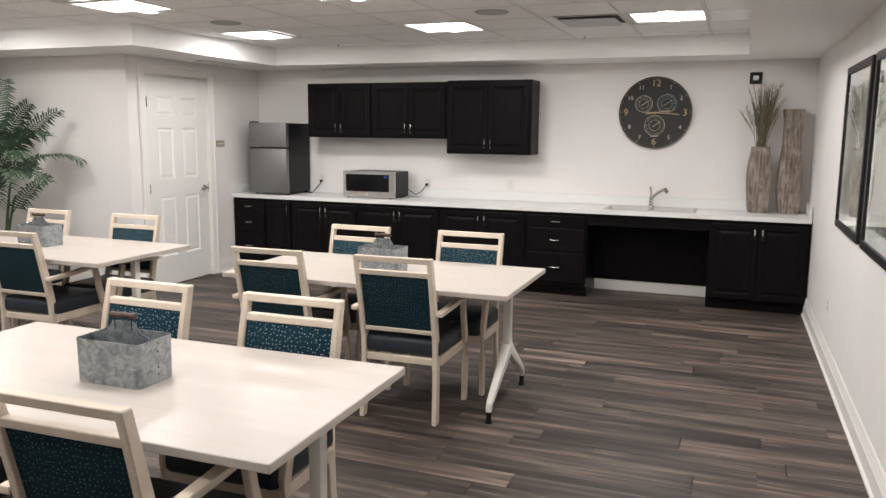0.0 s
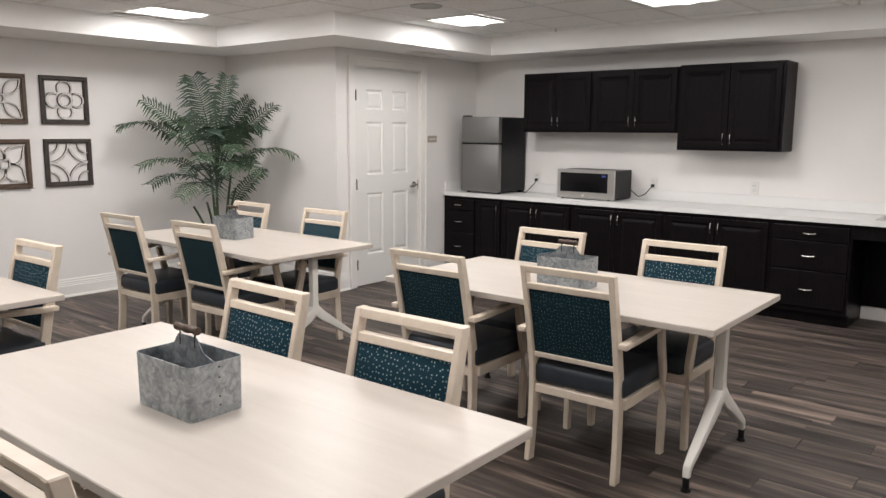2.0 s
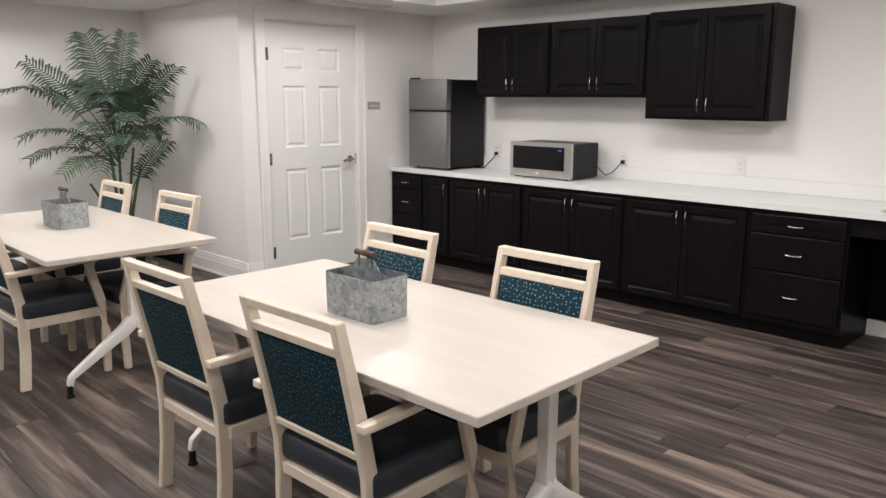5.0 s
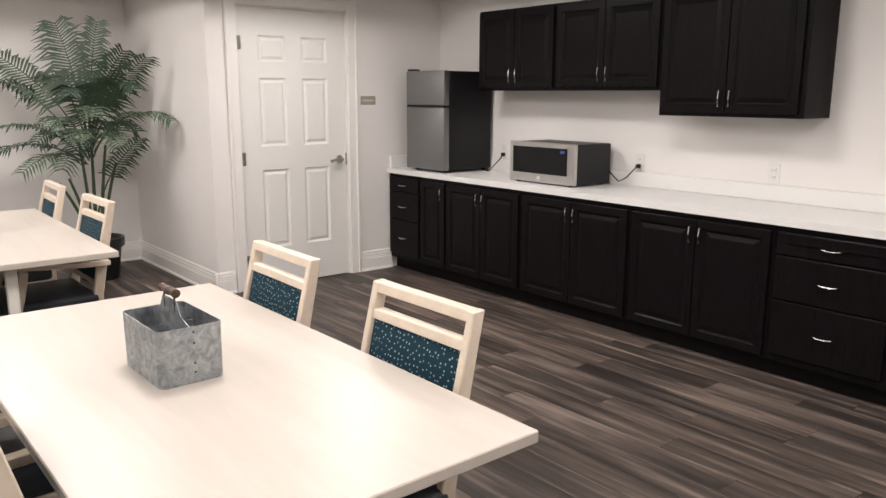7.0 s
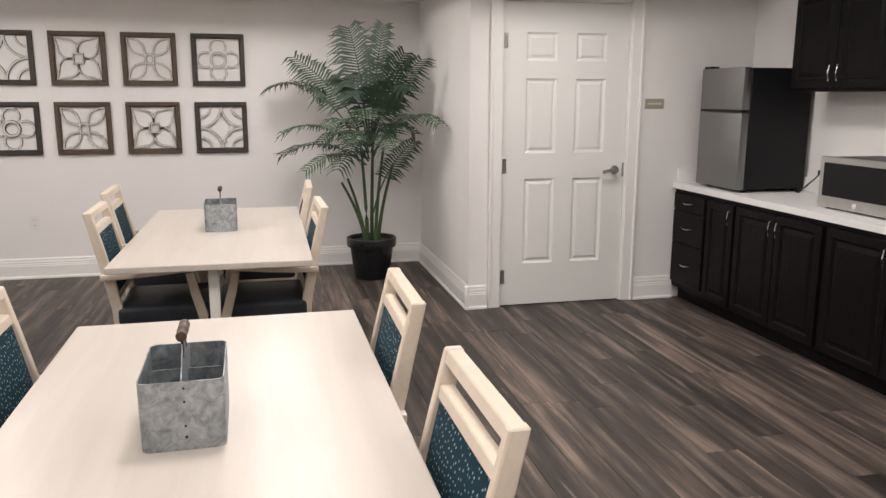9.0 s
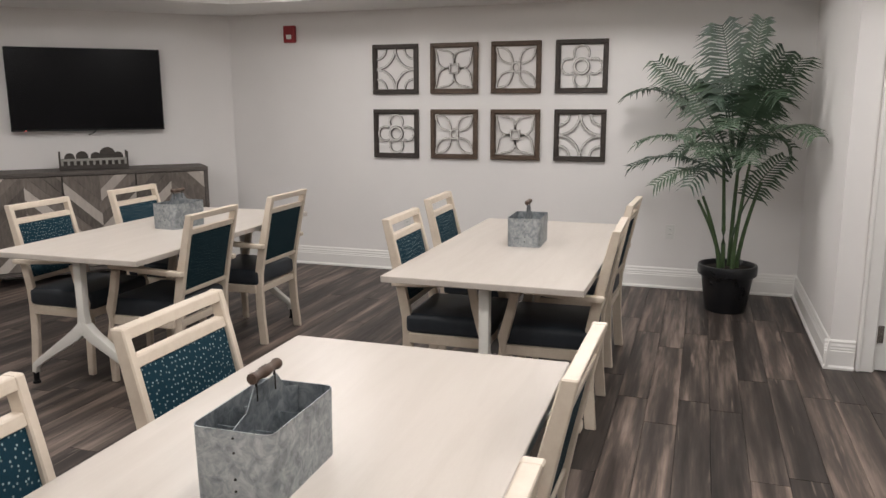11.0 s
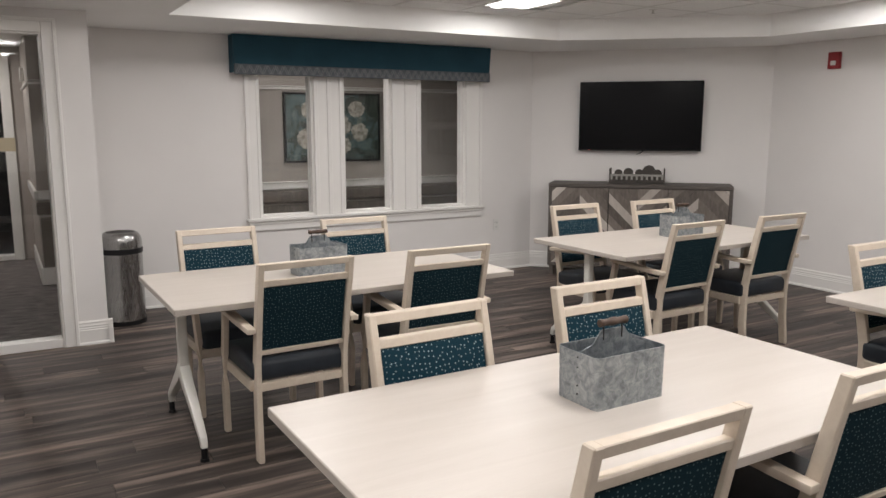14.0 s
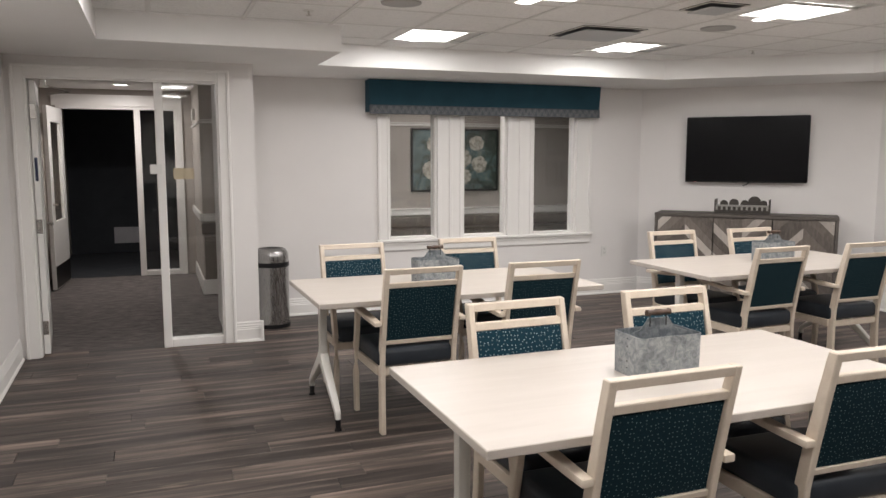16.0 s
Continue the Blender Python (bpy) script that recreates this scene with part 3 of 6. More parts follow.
# ---- chairs ----
def armchair():
    """Faces +y; the origin is on the floor between the back feet."""
    ob = thing("chair", "bleached maple armchair with teal fleck back and charcoal vinyl seat", "chair", "chairs round the tables")
    lean = [(0.0, 0.0), (0.018, 0.20), (0.022, 0.36), (0.018, 0.46), (-0.012, 0.62), (-0.052, 0.80), (-0.088, 0.952)]

    def back_y(z):
        for (y0, z0), (y1, z1) in zip(lean, lean[1:]):
            if z <= z1:
                return y0 + (y1 - y0) * (z - z0) / (z1 - z0)
        return lean[-1][0]

    for s in (-1, 1):
        bm = bmesh.new()
        rings = []
        for y, z in lean:
            w = 0.215 if z > 0.3 else 0.215 + (0.3 - z) * 0.02
            d = 0.026 if z < 0.6 else 0.026 - (z - 0.6) * 0.016
            rings.append([bm.verts.new((s * w + dx, y + dy, z)) for dx, dy in ((-0.014, -d), (0.014, -d), (0.014, d), (-0.014, d))])
        for a, b in zip(rings, rings[1:]):
            for k in range(4):
                bm.faces.new((a[k], a[(k + 1) % 4], b[(k + 1) % 4], b[k]))
        bm.faces.new(rings[0][::-1])
        bm.faces.new(rings[-1])
        bmesh.ops.bevel(bm, geom=list(bm.edges), offset=0.004, segments=1, affect="EDGES", profile=0.5)
        part("back_leg", bm, MAPLE, ob)
        bm = bmesh.new()
        sweep(bm, [(s * 0.252, 0.425, 0.010), (s * 0.252, 0.432, 0.25), (s * 0.252, 0.420, 0.42), (s * 0.254, 0.385, 0.55), (s * 0.256, 0.365, 0.645)],
              [(0.015, 0.019), (0.015, 0.022), (0.015, 0.024), (0.015, 0.022), (0.016, 0.020)])
        bmesh.ops.bevel(bm, geom=list(bm.edges), offset=0.004, segments=1, affect="EDGES", profile=0.5)
        part("front_leg", bm, MAPLE, ob)
        bm = bmesh.new()
        sweep(bm, [(s * 0.252, -0.045, 0.640), (s * 0.252, 0.06, 0.643), (s * 0.254, 0.20, 0.652), (s * 0.257, 0.33, 0.664), (s * 0.257, 0.395, 0.664)],
              [(0.020, 0.013), (0.021, 0.014), (0.025, 0.013), (0.027, 0.012), (0.025, 0.011)])
        bmesh.ops.bevel(bm, geom=list(bm.edges), offset=0.005, segments=2, affect="EDGES", profile=0.5)
        part("armrest", bm, MAPLE, ob, "", True)
        for y in (0.0, 0.425):
            bm = bmesh.new()
            x = s * (0.221 if y == 0 else 0.252)
            rod(bm, (x, y, 0.0), (x, y, 0.012), 0.012, 0.011, 10)
            part("glide", bm, CHROME, ob, "small metal foot glide")
        boxed("side_rail", (s * 0.232 - 0.013, 0.035, 0.335), (s * 0.232 + 0.013, 0.425, 0.385), MAPLE, ob, 0.003)

    def rail(z0, z1, deep, name):
        bm = bmesh.new()
        y0, y1 = back_y(z0), back_y(z1)
        tmp = bmesh.new()
        lo = [tmp.verts.new((x, y0 + d, z0)) for x, d in ((-0.205, -deep), (0.205, -deep), (0.205, deep), (-0.205, deep))]
        hi = [tmp.verts.new((x, y1 + d, z1)) for x, d in ((-0.205, -deep), (0.205, -deep), (0.205, deep), (-0.205, deep))]
        for k in range(4):
            tmp.faces.new((lo[k], lo[(k + 1) % 4], hi[(k + 1) % 4], hi[k]))
        tmp.faces.new(lo[::-1])
        tmp.faces.new(hi)
        bmesh.ops.bevel(tmp, geom=list(tmp.edges), offset=0.003, segments=1, affect="EDGES", profile=0.5)
        absorb(bm, tmp)
        part(name, bm, MAPLE, ob)

    rail(0.920, 0.951, 0.018, "top_rail")
    rail(0.842, 0.872, 0.016, "middle_rail")
    rail(0.512, 0.536, 0.016, "lower_rail")
    rail(0.335, 0.375, 0.014, "seat_back_rail")
    boxed("front_rail", (-0.245, 0.412, 0.335), (0.245, 0.438, 0.385), MAPLE, ob, 0.003)

    def pad(offset, mat, name, label):
        """A slightly domed upholstered panel between the rails."""
        bm = bmesh.new()
        nx, nz = 6, 6
        grid = []
        for j in range(nz + 1):
            z = 0.537 + (0.841 - 0.537) * j / nz
            row = []
            for i in range(nx + 1):
                x = -0.199 + 0.398 * i / nx
                dome = 1 - max(abs(2 * i / nx - 1), abs(2 * j / nz - 1)) ** 4
                row.append(bm.verts.new((x, back_y(z) + offset * (0.45 + 0.55 * dome), z)))
            grid.append(row)
        for j in range(nz):
            for i in range(nx):
                bm.faces.new((grid[j][i], grid[j][i + 1], grid[j + 1][i + 1], grid[j + 1][i]))
        edge = [grid[0][i] for i in range(nx + 1)] + [grid[j][nx] for j in range(1, nz + 1)] + [grid[nz][i] for i in range(nx - 1, -1, -1)] + [grid[j][0] for j in range(nz - 1, 0, -1)]
        back = [bm.verts.new((v.co.x, back_y(v.co.z), v.co.z)) for v in edge]
        for k in range(len(edge)):
            j = (k + 1) % len(edge)
            bm.faces.new((edge[k], edge[j], back[j], back[k]))
        part(name, bm, mat, ob, label, True)

    pad(0.022, FAB_FRONT, "back_pad", "teal fabric scattered with pale flecks")
    pad(-0.015, FAB_BACK, "back_panel", "dark teal fabric with small flecks")
    bm = bmesh.new()
    box(bm, (-0.238, 0.010, 0.380), (0.238, 0.455, 0.482), 0.028, None, 3)
    part("seat", bm, VINYL, ob, "charcoal vinyl seat cushion", True)
    return ob


CHAIRS = [(-1.967, 4.210, 1.5), (-2.745, 4.180, 1.0), (-1.911, 5.182, 180.8), (-2.740, 5.180, 179.2),
          (-4.680, 4.120, 1.0), (-5.480, 4.050, 1.5), (-4.655, 5.070, 181.0), (-5.555, 5.060, 178.0),
          (-4.525, 1.868, 1.5), (-5.310, 1.888, 1.5), (-4.510, 2.915, 182.0), (-5.320, 2.912, 181.0),
          (-1.921, 2.975, 181.5), (-2.670, 2.985, 179.5), (-1.830, 1.875, 1.5), (-2.735, 1.800, 0.0)]
chair = armchair()
chair.matrix_world = pose(CHAIRS[0][0], CHAIRS[0][1], 0, 0, 0, CHAIRS[0][2])
for cx, cy, turn in CHAIRS[1:]:
    copy_thing(chair, pose(cx, cy, 0, 0, 0, turn))


# ---- caddies ----
def caddy():
    ob = thing("caddy", "galvanised metal caddy with dividers and a wooden grip, on a table", "caddy", "table caddies")
    L, D, H = 0.137, 0.089, 0.155

    def outline(d):
        pts = []
        for cx, cy, a0 in ((L - 0.02, D - 0.02, 0), (-L + 0.02, D - 0.02, 90), (-L + 0.02, -D + 0.02, 180), (L - 0.02, -D + 0.02, 270)):
            for k in range(5):
                a = radians(a0 + 22.5 * k)
                pts.append((cx + (0.02 - d) * math.cos(a), cy + (0.02 - d) * math.sin(a)))
        return pts

    bm = bmesh.new()
    outer, inner = outline(0), outline(0.0025)
    n = len(outer)
    a = [bm.verts.new((x * 0.985, y * 0.985, 0.0)) for x, y in outer]
    b = [bm.verts.new((x, y, H)) for x, y in outer]
    c = [bm.verts.new((x, y, H)) for x, y in inner]
    d = [bm.verts.new((x * 0.985, y * 0.985, 0.004)) for x, y in inner]
    for k in range(n):
        j = (k + 1) % n
        for p, q in ((a, b), (b, c), (c, d)):
            bm.faces.new((p[k], p[j], q[j], q[k]))
    bm.faces.new(a[::-1])
    bm.faces.new(d)
    part("tray", bm, GALV, ob, "", True)
    bm = bmesh.new()
    shape = [(-L + 0.004, 0.005), (L - 0.004, 0.005), (L - 0.004, H - 0.006), (0.075, H + 0.012), (0.045, H + 0.052), (-0.045, H + 0.052), (-0.075, H + 0.012), (-L + 0.004, H - 0.006)]
    front, rear = [bm.verts.new((x, -0.0012, z)) for x, z in shape], [bm.verts.new((x, 0.0012, z)) for x, z in shape]
    bm.faces.new(front)
    bm.faces.new(rear[::-1])
    for k in range(8):
        bm.faces.new((front[k], rear[k], rear[(k + 1) % 8], front[(k + 1) % 8]))
    part("centre_divider", bm, GALV, ob)
    for x in (-0.05, 0.05):
        boxed("cross_divider", (x - 0.001, -D + 0.004, 0.005), (x + 0.001, D - 0.004, H - 0.035), GALV, ob)
    for x in (-0.036, 0.036):
        bm = bmesh.new()
        rod(bm, (x, 0, H + 0.020), (x, 0, H + 0.070), 0.0028, None, 8)
        part("handle_wire", bm, BRONZE, ob, "dark iron wire")
    bm = bmesh.new()
    prof = [(0.004, -0.054), (0.0115, -0.052), (0.0125, -0.044), (0.010, -0.038), (0.0105, -0.015), (0.0125, -0.010), (0.0125, 0.010), (0.0105, 0.015), (0.010, 0.038), (0.0125, 0.044), (0.0115, 0.052), (0.004, 0.054)]
    lathe(bm, prof, 14, (0, 0, 0), True)
    bm.transform(pose(0, 0, H + 0.072, 0, 90, 0))
    part("grip", bm, woody("dark_turned_wood", (0.035, 0.02, 0.014), (0.10, 0.06, 0.04), 0.5), ob, "dark turned wooden grip", True)
    for z in (0.03, 0.055, 0.11, 0.14):
        for s in (-1, 1):
            bm = bmesh.new()
            rod(bm, (s * L * 0.992, 0.006, z), (s * (L * 0.992 + 0.003), 0.006, z), 0.003, 0.002, 8)
            part("rivet", bm, BRONZE, ob)
    return ob


box_caddy = caddy()
CADDIES = [(-2.285, 4.676, 1), (-5.075, 4.620, 2), (-4.995, 2.410, -4), (-2.215, 2.435, 1)]
box_caddy.matrix_world = pose(CADDIES[0][0], CADDIES[0][1], TT, 0, 0, CADDIES[0][2])
for cx, cy, turn in CADDIES[1:]:
    copy_thing(box_caddy, pose(cx, cy, TT, 0, 0, turn))


# ---- kitchenette ----
FRONT, CTOP = 7.86, 0.880


def raised_door(parent, x0, x1, z0, z1, handle=0, y=0.0, name="door"):
    """A raised-panel door or drawer front in the x-z plane, its face towards -y; handle: -1 left, 1 right, 2 middle."""
    bm = bmesh.new()
    rings = []
    w = 0.055 if name == "door" else 0.026
    for d, depth in ((0, 0.0), (0, -0.019), (0.003, -0.021), (w - 0.010, -0.021), (w, -0.012), (w + 0.008, -0.011), (w + 0.030, -0.018), (w + 0.034, -0.019)):
        rings.append([bm.verts.new((x, y + depth, z)) for x, z in ((x0 + d, z0 + d), (x1 - d, z0 + d), (x1 - d, z1 - d), (x0 + d, z1 - d))])
    if name == "drawer":
        for r in rings[3:]:
            for v in r:
                v.co.y = y - 0.021
    for a, b in zip(rings, rings[1:]):
        for k in range(4):
            bm.faces.new((a[k], a[(k + 1) % 4], b[(k + 1) % 4], b[k]))
    bm.faces.new(rings[-1])
    bm.faces.new(rings[0][::-1])
    front = part(name, bm, ESPRESSO, parent)
    if handle:
        bm = bmesh.new()
        if handle == 2:
            cx, cz = (x0 + x1) / 2, (z0 + z1) / 2
            sweep(bm, [(cx - 0.048, y - 0.020, cz), (cx - 0.044, y - 0.038, cz), (cx - 0.02, y - 0.046, cz - 0.003), (cx + 0.02, y - 0.046, cz - 0.003), (cx + 0.044, y - 0.038, cz), (cx + 0.048, y - 0.020, cz)], 0.0045, True)
        else:
            cx = x0 + 0.030 if handle == -1 else x1 - 0.030
            cz = z1 - 0.085 if z1 < 1.0 else z0 + 0.085
            sweep(bm, [(cx, y - 0.020, cz - 0.048), (cx, y - 0.038, cz - 0.044), (cx, y - 0.046, cz), (cx, y - 0.038, cz + 0.044), (cx, y - 0.020, cz + 0.048)], 0.0045, True)
        part("handle", bm, CHROME, front, "brushed nickel bow handle", True)
    return front


def base_unit(x0, x1, kind):
    label = {"drawers": "dark espresso three-drawer base cabinet under a white counter", "single": "narrow dark espresso base cabinet with one door", "double": "dark espresso base cabinet with two raised-panel doors"}[kind]
    ob = thing("base_cabinet", label, "cabinet", "base cabinets")
    bm = bmesh.new()
    box(bm, (x0 + 0.001, FRONT, 0.10), (x1 - 0.001, NORTH - 0.002, CTOP - 0.042))
    box(bm, (x0 + 0.001, FRONT + 0.065, 0.0), (x1 - 0.001, NORTH - 0.01, 0.10))
    part("body", bm, ESPRESSO, ob)
    z0, z1 = 0.115, CTOP - 0.075
    if kind == "drawers":
        for a, b in ((0.690, z1), (0.450, 0.680), (z0 + 0.03, 0.440)):
            raised_door(ob, x0 + 0.02, x1 - 0.02, a, b, 2, FRONT, "drawer")
    elif kind == "single":
        raised_door(ob, x0 + 0.012, x1 - 0.012, z0, z1, 1, FRONT)
    else:
        mid = (x0 + x1) / 2
        raised_door(ob, x0 + 0.02, mid - 0.003, z0, z1, 1, FRONT)
        raised_door(ob, mid + 0.003, x1 - 0.02, z0, z1, -1, FRONT)
    return ob


for x0, x1, kind in ((-5.715, -5.270, "drawers"), (-5.270, -4.940, "single"), (-4.940, -4.100, "double"), (-4.100, -3.145, "double"),
                     (-3.145, -2.216, "double"), (-2.216, -1.606, "drawers"), (-0.479, 0.372, "double")):
    base_unit(x0, x1, kind)
knee = thing("sink_apron", "dark open knee space with a front rail under the sink", "cabinet")
boxed("rail", (-1.604, FRONT, 0.725), (-0.481, FRONT + 0.02, CTOP - 0.042), ESPRESSO, knee, 0.002)
boxed("back_panel", (-1.604, NORTH - 0.05, 0.11), (-0.481, NORTH - 0.03, CTOP - 0.042), ESPRESSO, knee)
boxed("skirting_strip", (-1.604, NORTH - 0.055, 0.0), (-0.481, NORTH - 0.03, 0.105), TRIM, knee, 0.003, "white skirting strip")

counter = thing("countertop", "long white solid-surface countertop with backsplash along the wall", "countertop")
bm = bmesh.new()
SX0, SX1, SY0, SY1 = -1.47, -0.61, 7.91, 8.36
for lo, hi in (((-5.717, 7.83), (SX0 + 0.03, NORTH - 0.002)), ((SX1 - 0.03, 7.83), (0.373, NORTH - 0.002)), ((SX0 + 0.03, 7.83), (SX1 - 0.03, SY0 + 0.03)), ((SX0 + 0.03, SY1 - 0.03), (SX1 - 0.03, NORTH - 0.002))):
    box(bm, (*lo, CTOP - 0.04), (*hi, CTOP))
bmesh.ops.remove_doubles(bm, verts=bm.verts, dist=0.0002)
part("worktop", bm, COUNTER, counter)
boxed("backsplash", (-5.697, NORTH - 0.022, CTOP + 0.001), (0.352, NORTH - 0.002, CTOP + 0.10), COUNTER, counter, 0.003)
boxed("side_splash", (-5.717, 7.86, CTOP + 0.001), (-5.698, NORTH - 0.002, CTOP + 0.10), COUNTER, counter, 0.003)
boxed("side_splash", (0.353, 7.86, CTOP + 0.001), (0.372, NORTH - 0.002, CTOP + 0.10), COUNTER, counter, 0.003)

sink = thing("sink", "stainless steel double-bowl drop-in sink", "sink")
bm = bmesh.new()
for x0, x1 in ((SX0 + 0.03, -1.055), (-1.025, SX1 - 0.03)):
    top = [bm.verts.new((x, y, CTOP + 0.006)) for x, y in ((x0, SY0 + 0.03), (x1, SY0 + 0.03), (x1, SY1 - 0.08), (x0, SY1 - 0.08))]
    low = [bm.verts.new((x, y, CTOP - 0.16)) for x, y in ((x0 + 0.02, SY0 + 0.05), (x1 - 0.02, SY0 + 0.05), (x1 - 0.02, SY1 - 0.10), (x0 + 0.02, SY1 - 0.10))]
    for k in range(4):
        bm.faces.new((top[k], top[(k + 1) % 4], low[(k + 1) % 4], low[k]))
    bm.faces.new(low)
for lo, hi in (((SX0, SY0), (SX1, SY0 + 0.03)), ((SX0, SY1 - 0.08), (SX1, SY1)), ((SX0, SY0 + 0.03), (SX0 + 0.03, SY1 - 0.08)), ((SX1 - 0.03, SY0 + 0.03), (SX1, SY1 - 0.08)), ((-1.055, SY0 + 0.03), (-1.025, SY1 - 0.08))):
    box(bm, (*lo, CTOP + 0.001), (*hi, CTOP + 0.008))
part("basin", bm, STEEL, sink)
bm = bmesh.new()
FX, FY = -1.060, 8.32
rod(bm, (FX, FY, CTOP + 0.008), (FX, FY, CTOP + 0.02), 0.032, 0.028, 20)
rod(bm, (FX, FY, CTOP + 0.02), (FX, FY, CTOP + 0.11), 0.021, 0.019, 16)
sweep(bm, [(FX, FY, CTOP + 0.09), (FX + 0.06, FY - 0.08, CTOP + 0.15), (FX + 0.12, FY - 0.15, CTOP + 0.19), (FX + 0.15, FY - 0.18, CTOP + 0.195), (FX + 0.165, FY - 0.20, CTOP + 0.175)], [0.016, 0.015, 0.016, 0.02, 0.019], True, 12)
rod(bm, (FX, FY, CTOP + 0.11), (FX - 0.012, FY + 0.012, CTOP + 0.205), 0.010, 0.013, 12)
part("faucet", bm, CHROME, sink, "brushed nickel single-lever faucet", True)

for x0, x1, z0, z1, y in ((-4.866, -4.058, 1.535, 2.130, 8.128), (-4.058, -3.178, 1.535, 2.130, 8.128), (-3.178, -2.255, 1.381, 2.141, 8.126)):
    ob = thing("wall_cabinet", "dark espresso wall cabinet with two raised-panel doors", "cabinet", "wall cabinets")
    boxed("body", (x0 + 0.001, y, z0), (x1 - 0.001, NORTH - 0.002, z1), ESPRESSO, ob, 0.002)
    mid = (x0 + x1) / 2
    raised_door(ob, x0 + 0.018, mid - 0.003, z0 + 0.02, z1 - 0.02, 1, y)
    raised_door(ob, mid + 0.003, x1 - (0.018 if z0 > 1.5 else 0.03), z0 + 0.02, z1 - 0.02, -1, y)

fridge = thing("refrigerator", "small two-door refrigerator with stainless fronts and black sides on the counter", "refrigerator")
boxed("body", (-5.498, 7.945, CTOP + 0.022), (-5.012, 8.40, 1.688), BLACK, fridge, 0.006)
for z0, z1 in ((CTOP + 0.02, 1.402), (1.420, 1.692)):
    leaf = boxed("door", (-5.501, 7.885, z0), (-5.009, 7.943, z1), FRIDGE_STEEL, fridge, 0.008, "brushed stainless door", None, 2, True)
boxed("hinge_cover", (-5.495, 7.895, 1.693), (-5.41, 7.96, 1.708), BLACK, fridge, 0.004)
boxed("grip_recess", (-5.500, 7.888, 1.403), (-5.020, 7.94, 1.4195), BLACK, fridge)
for x in (-5.47, -5.06):
    for y in (7.98, 8.36):
        bm = bmesh.new()
        rod(bm, (x, y, CTOP), (x, y, CTOP + 0.024), 0.018)
        part("foot", bm, BLACK, fridge)

micro = thing("microwave", "stainless and black countertop microwave oven", "microwave")
boxed("case", (-4.330, 8.00, CTOP + 0.012), (-3.722, 8.36, 1.170), material("dark_grey_case", (0.018, 0.018, 0.02), 0.45, gloss=0.25), micro, 0.006)
boxed("front_frame", (-4.338, 7.965, CTOP + 0.012), (-3.714, 7.999, 1.175), STEEL, micro, 0.005, "brushed stainless front")
boxed("window", (-4.300, 7.960, 0.955), (-3.780, 7.966, 1.142), material("black_glass", (0.005, 0.005, 0.006), 0.12, gloss=0.25), micro, 0.002, "glossy black glass door")
boxed("display", (-3.84, 7.9575, 1.108), (-3.80, 7.961, 1.126), material("blue_display", (0.05, 0.08, 0.35), 0.3), micro, 0, "small blue lit display")
bm = bmesh.new()
rod(bm, (-4.045, 7.966, 0.924), (-4.045, 7.960, 0.924), 0.014, None, 20)
part("badge", bm, WHITEPL, micro)
for x in (-4.30, -3.79):
    for y in (8.02, 8.33):
        bm = bmesh.new()
        rod(bm, (x, y, CTOP), (x, y, CTOP + 0.013), 0.015)
        part("foot", bm, BLACK, micro)


def outlet(m, label="white wall outlet with two sockets"):
    ob = thing("outlet", label, "outlet", m=m)
    boxed("cover_plate", (-0.036, -0.006, -0.058), (0.036, 0, 0.058), WHITEPL, ob, 0.002)
    for z in (-0.021, 0.021):
        boxed("socket", (-0.017, -0.0085, z - 0.015), (0.017, -0.005, z + 0.015), WHITEPL, ob, 0.003)
        for x in (-0.007, 0.007):
            boxed("slot", (x - 0.0012, -0.0095, z - 0.006), (x + 0.0012, -0.008, z + 0.006), BLACK, ob)
    return ob


for x, z in ((-2.55, 1.045), (-4.87, 1.045), (-3.52, 1.045)):
    outlet(pose(x, NORTH, z))
outlet(pose(WEST, 5.29, 0.47, 0, 0, 90))
outlet(pose(WEST, 3.0, 0.47, 0, 0, 90))
outlet(pose(-5.32, SOUTH, 0.49, 0, 0, 180))
outlet(pose(0.401, 6.40, 0.42, 0, 0, -90.7))
for pts in ([(-4.87, 8.405, 1.02), (-4.86, 8.37, 0.99), (-4.90, 8.33, 0.93), (-4.93, 8.30, CTOP + 0.006), (-5.00, 8.33, CTOP + 0.006), (-5.06, 8.36, CTOP + 0.02)],
            [(-3.52, 8.405, 1.02), (-3.51, 8.36, 1.01), (-3.56, 8.33, 0.94), (-3.63, 8.34, CTOP + 0.03), (-3.70, 8.355, 0.95), (-3.75, 8.35, 1.0)]):
    bm = bmesh.new()
    sweep(bm, pts, 0.0045, True)
    box(bm, (pts[0][0] - 0.014, pts[0][1] - 0.012, pts[0][2] - 0.014), (pts[0][0] + 0.014, pts[0][1] + 0.016, pts[0][2] + 0.014), 0.003)
    tagged(part("power_cord", bm, BLACK, None, "", True), "black power cord plugged into a wall outlet", "cord")


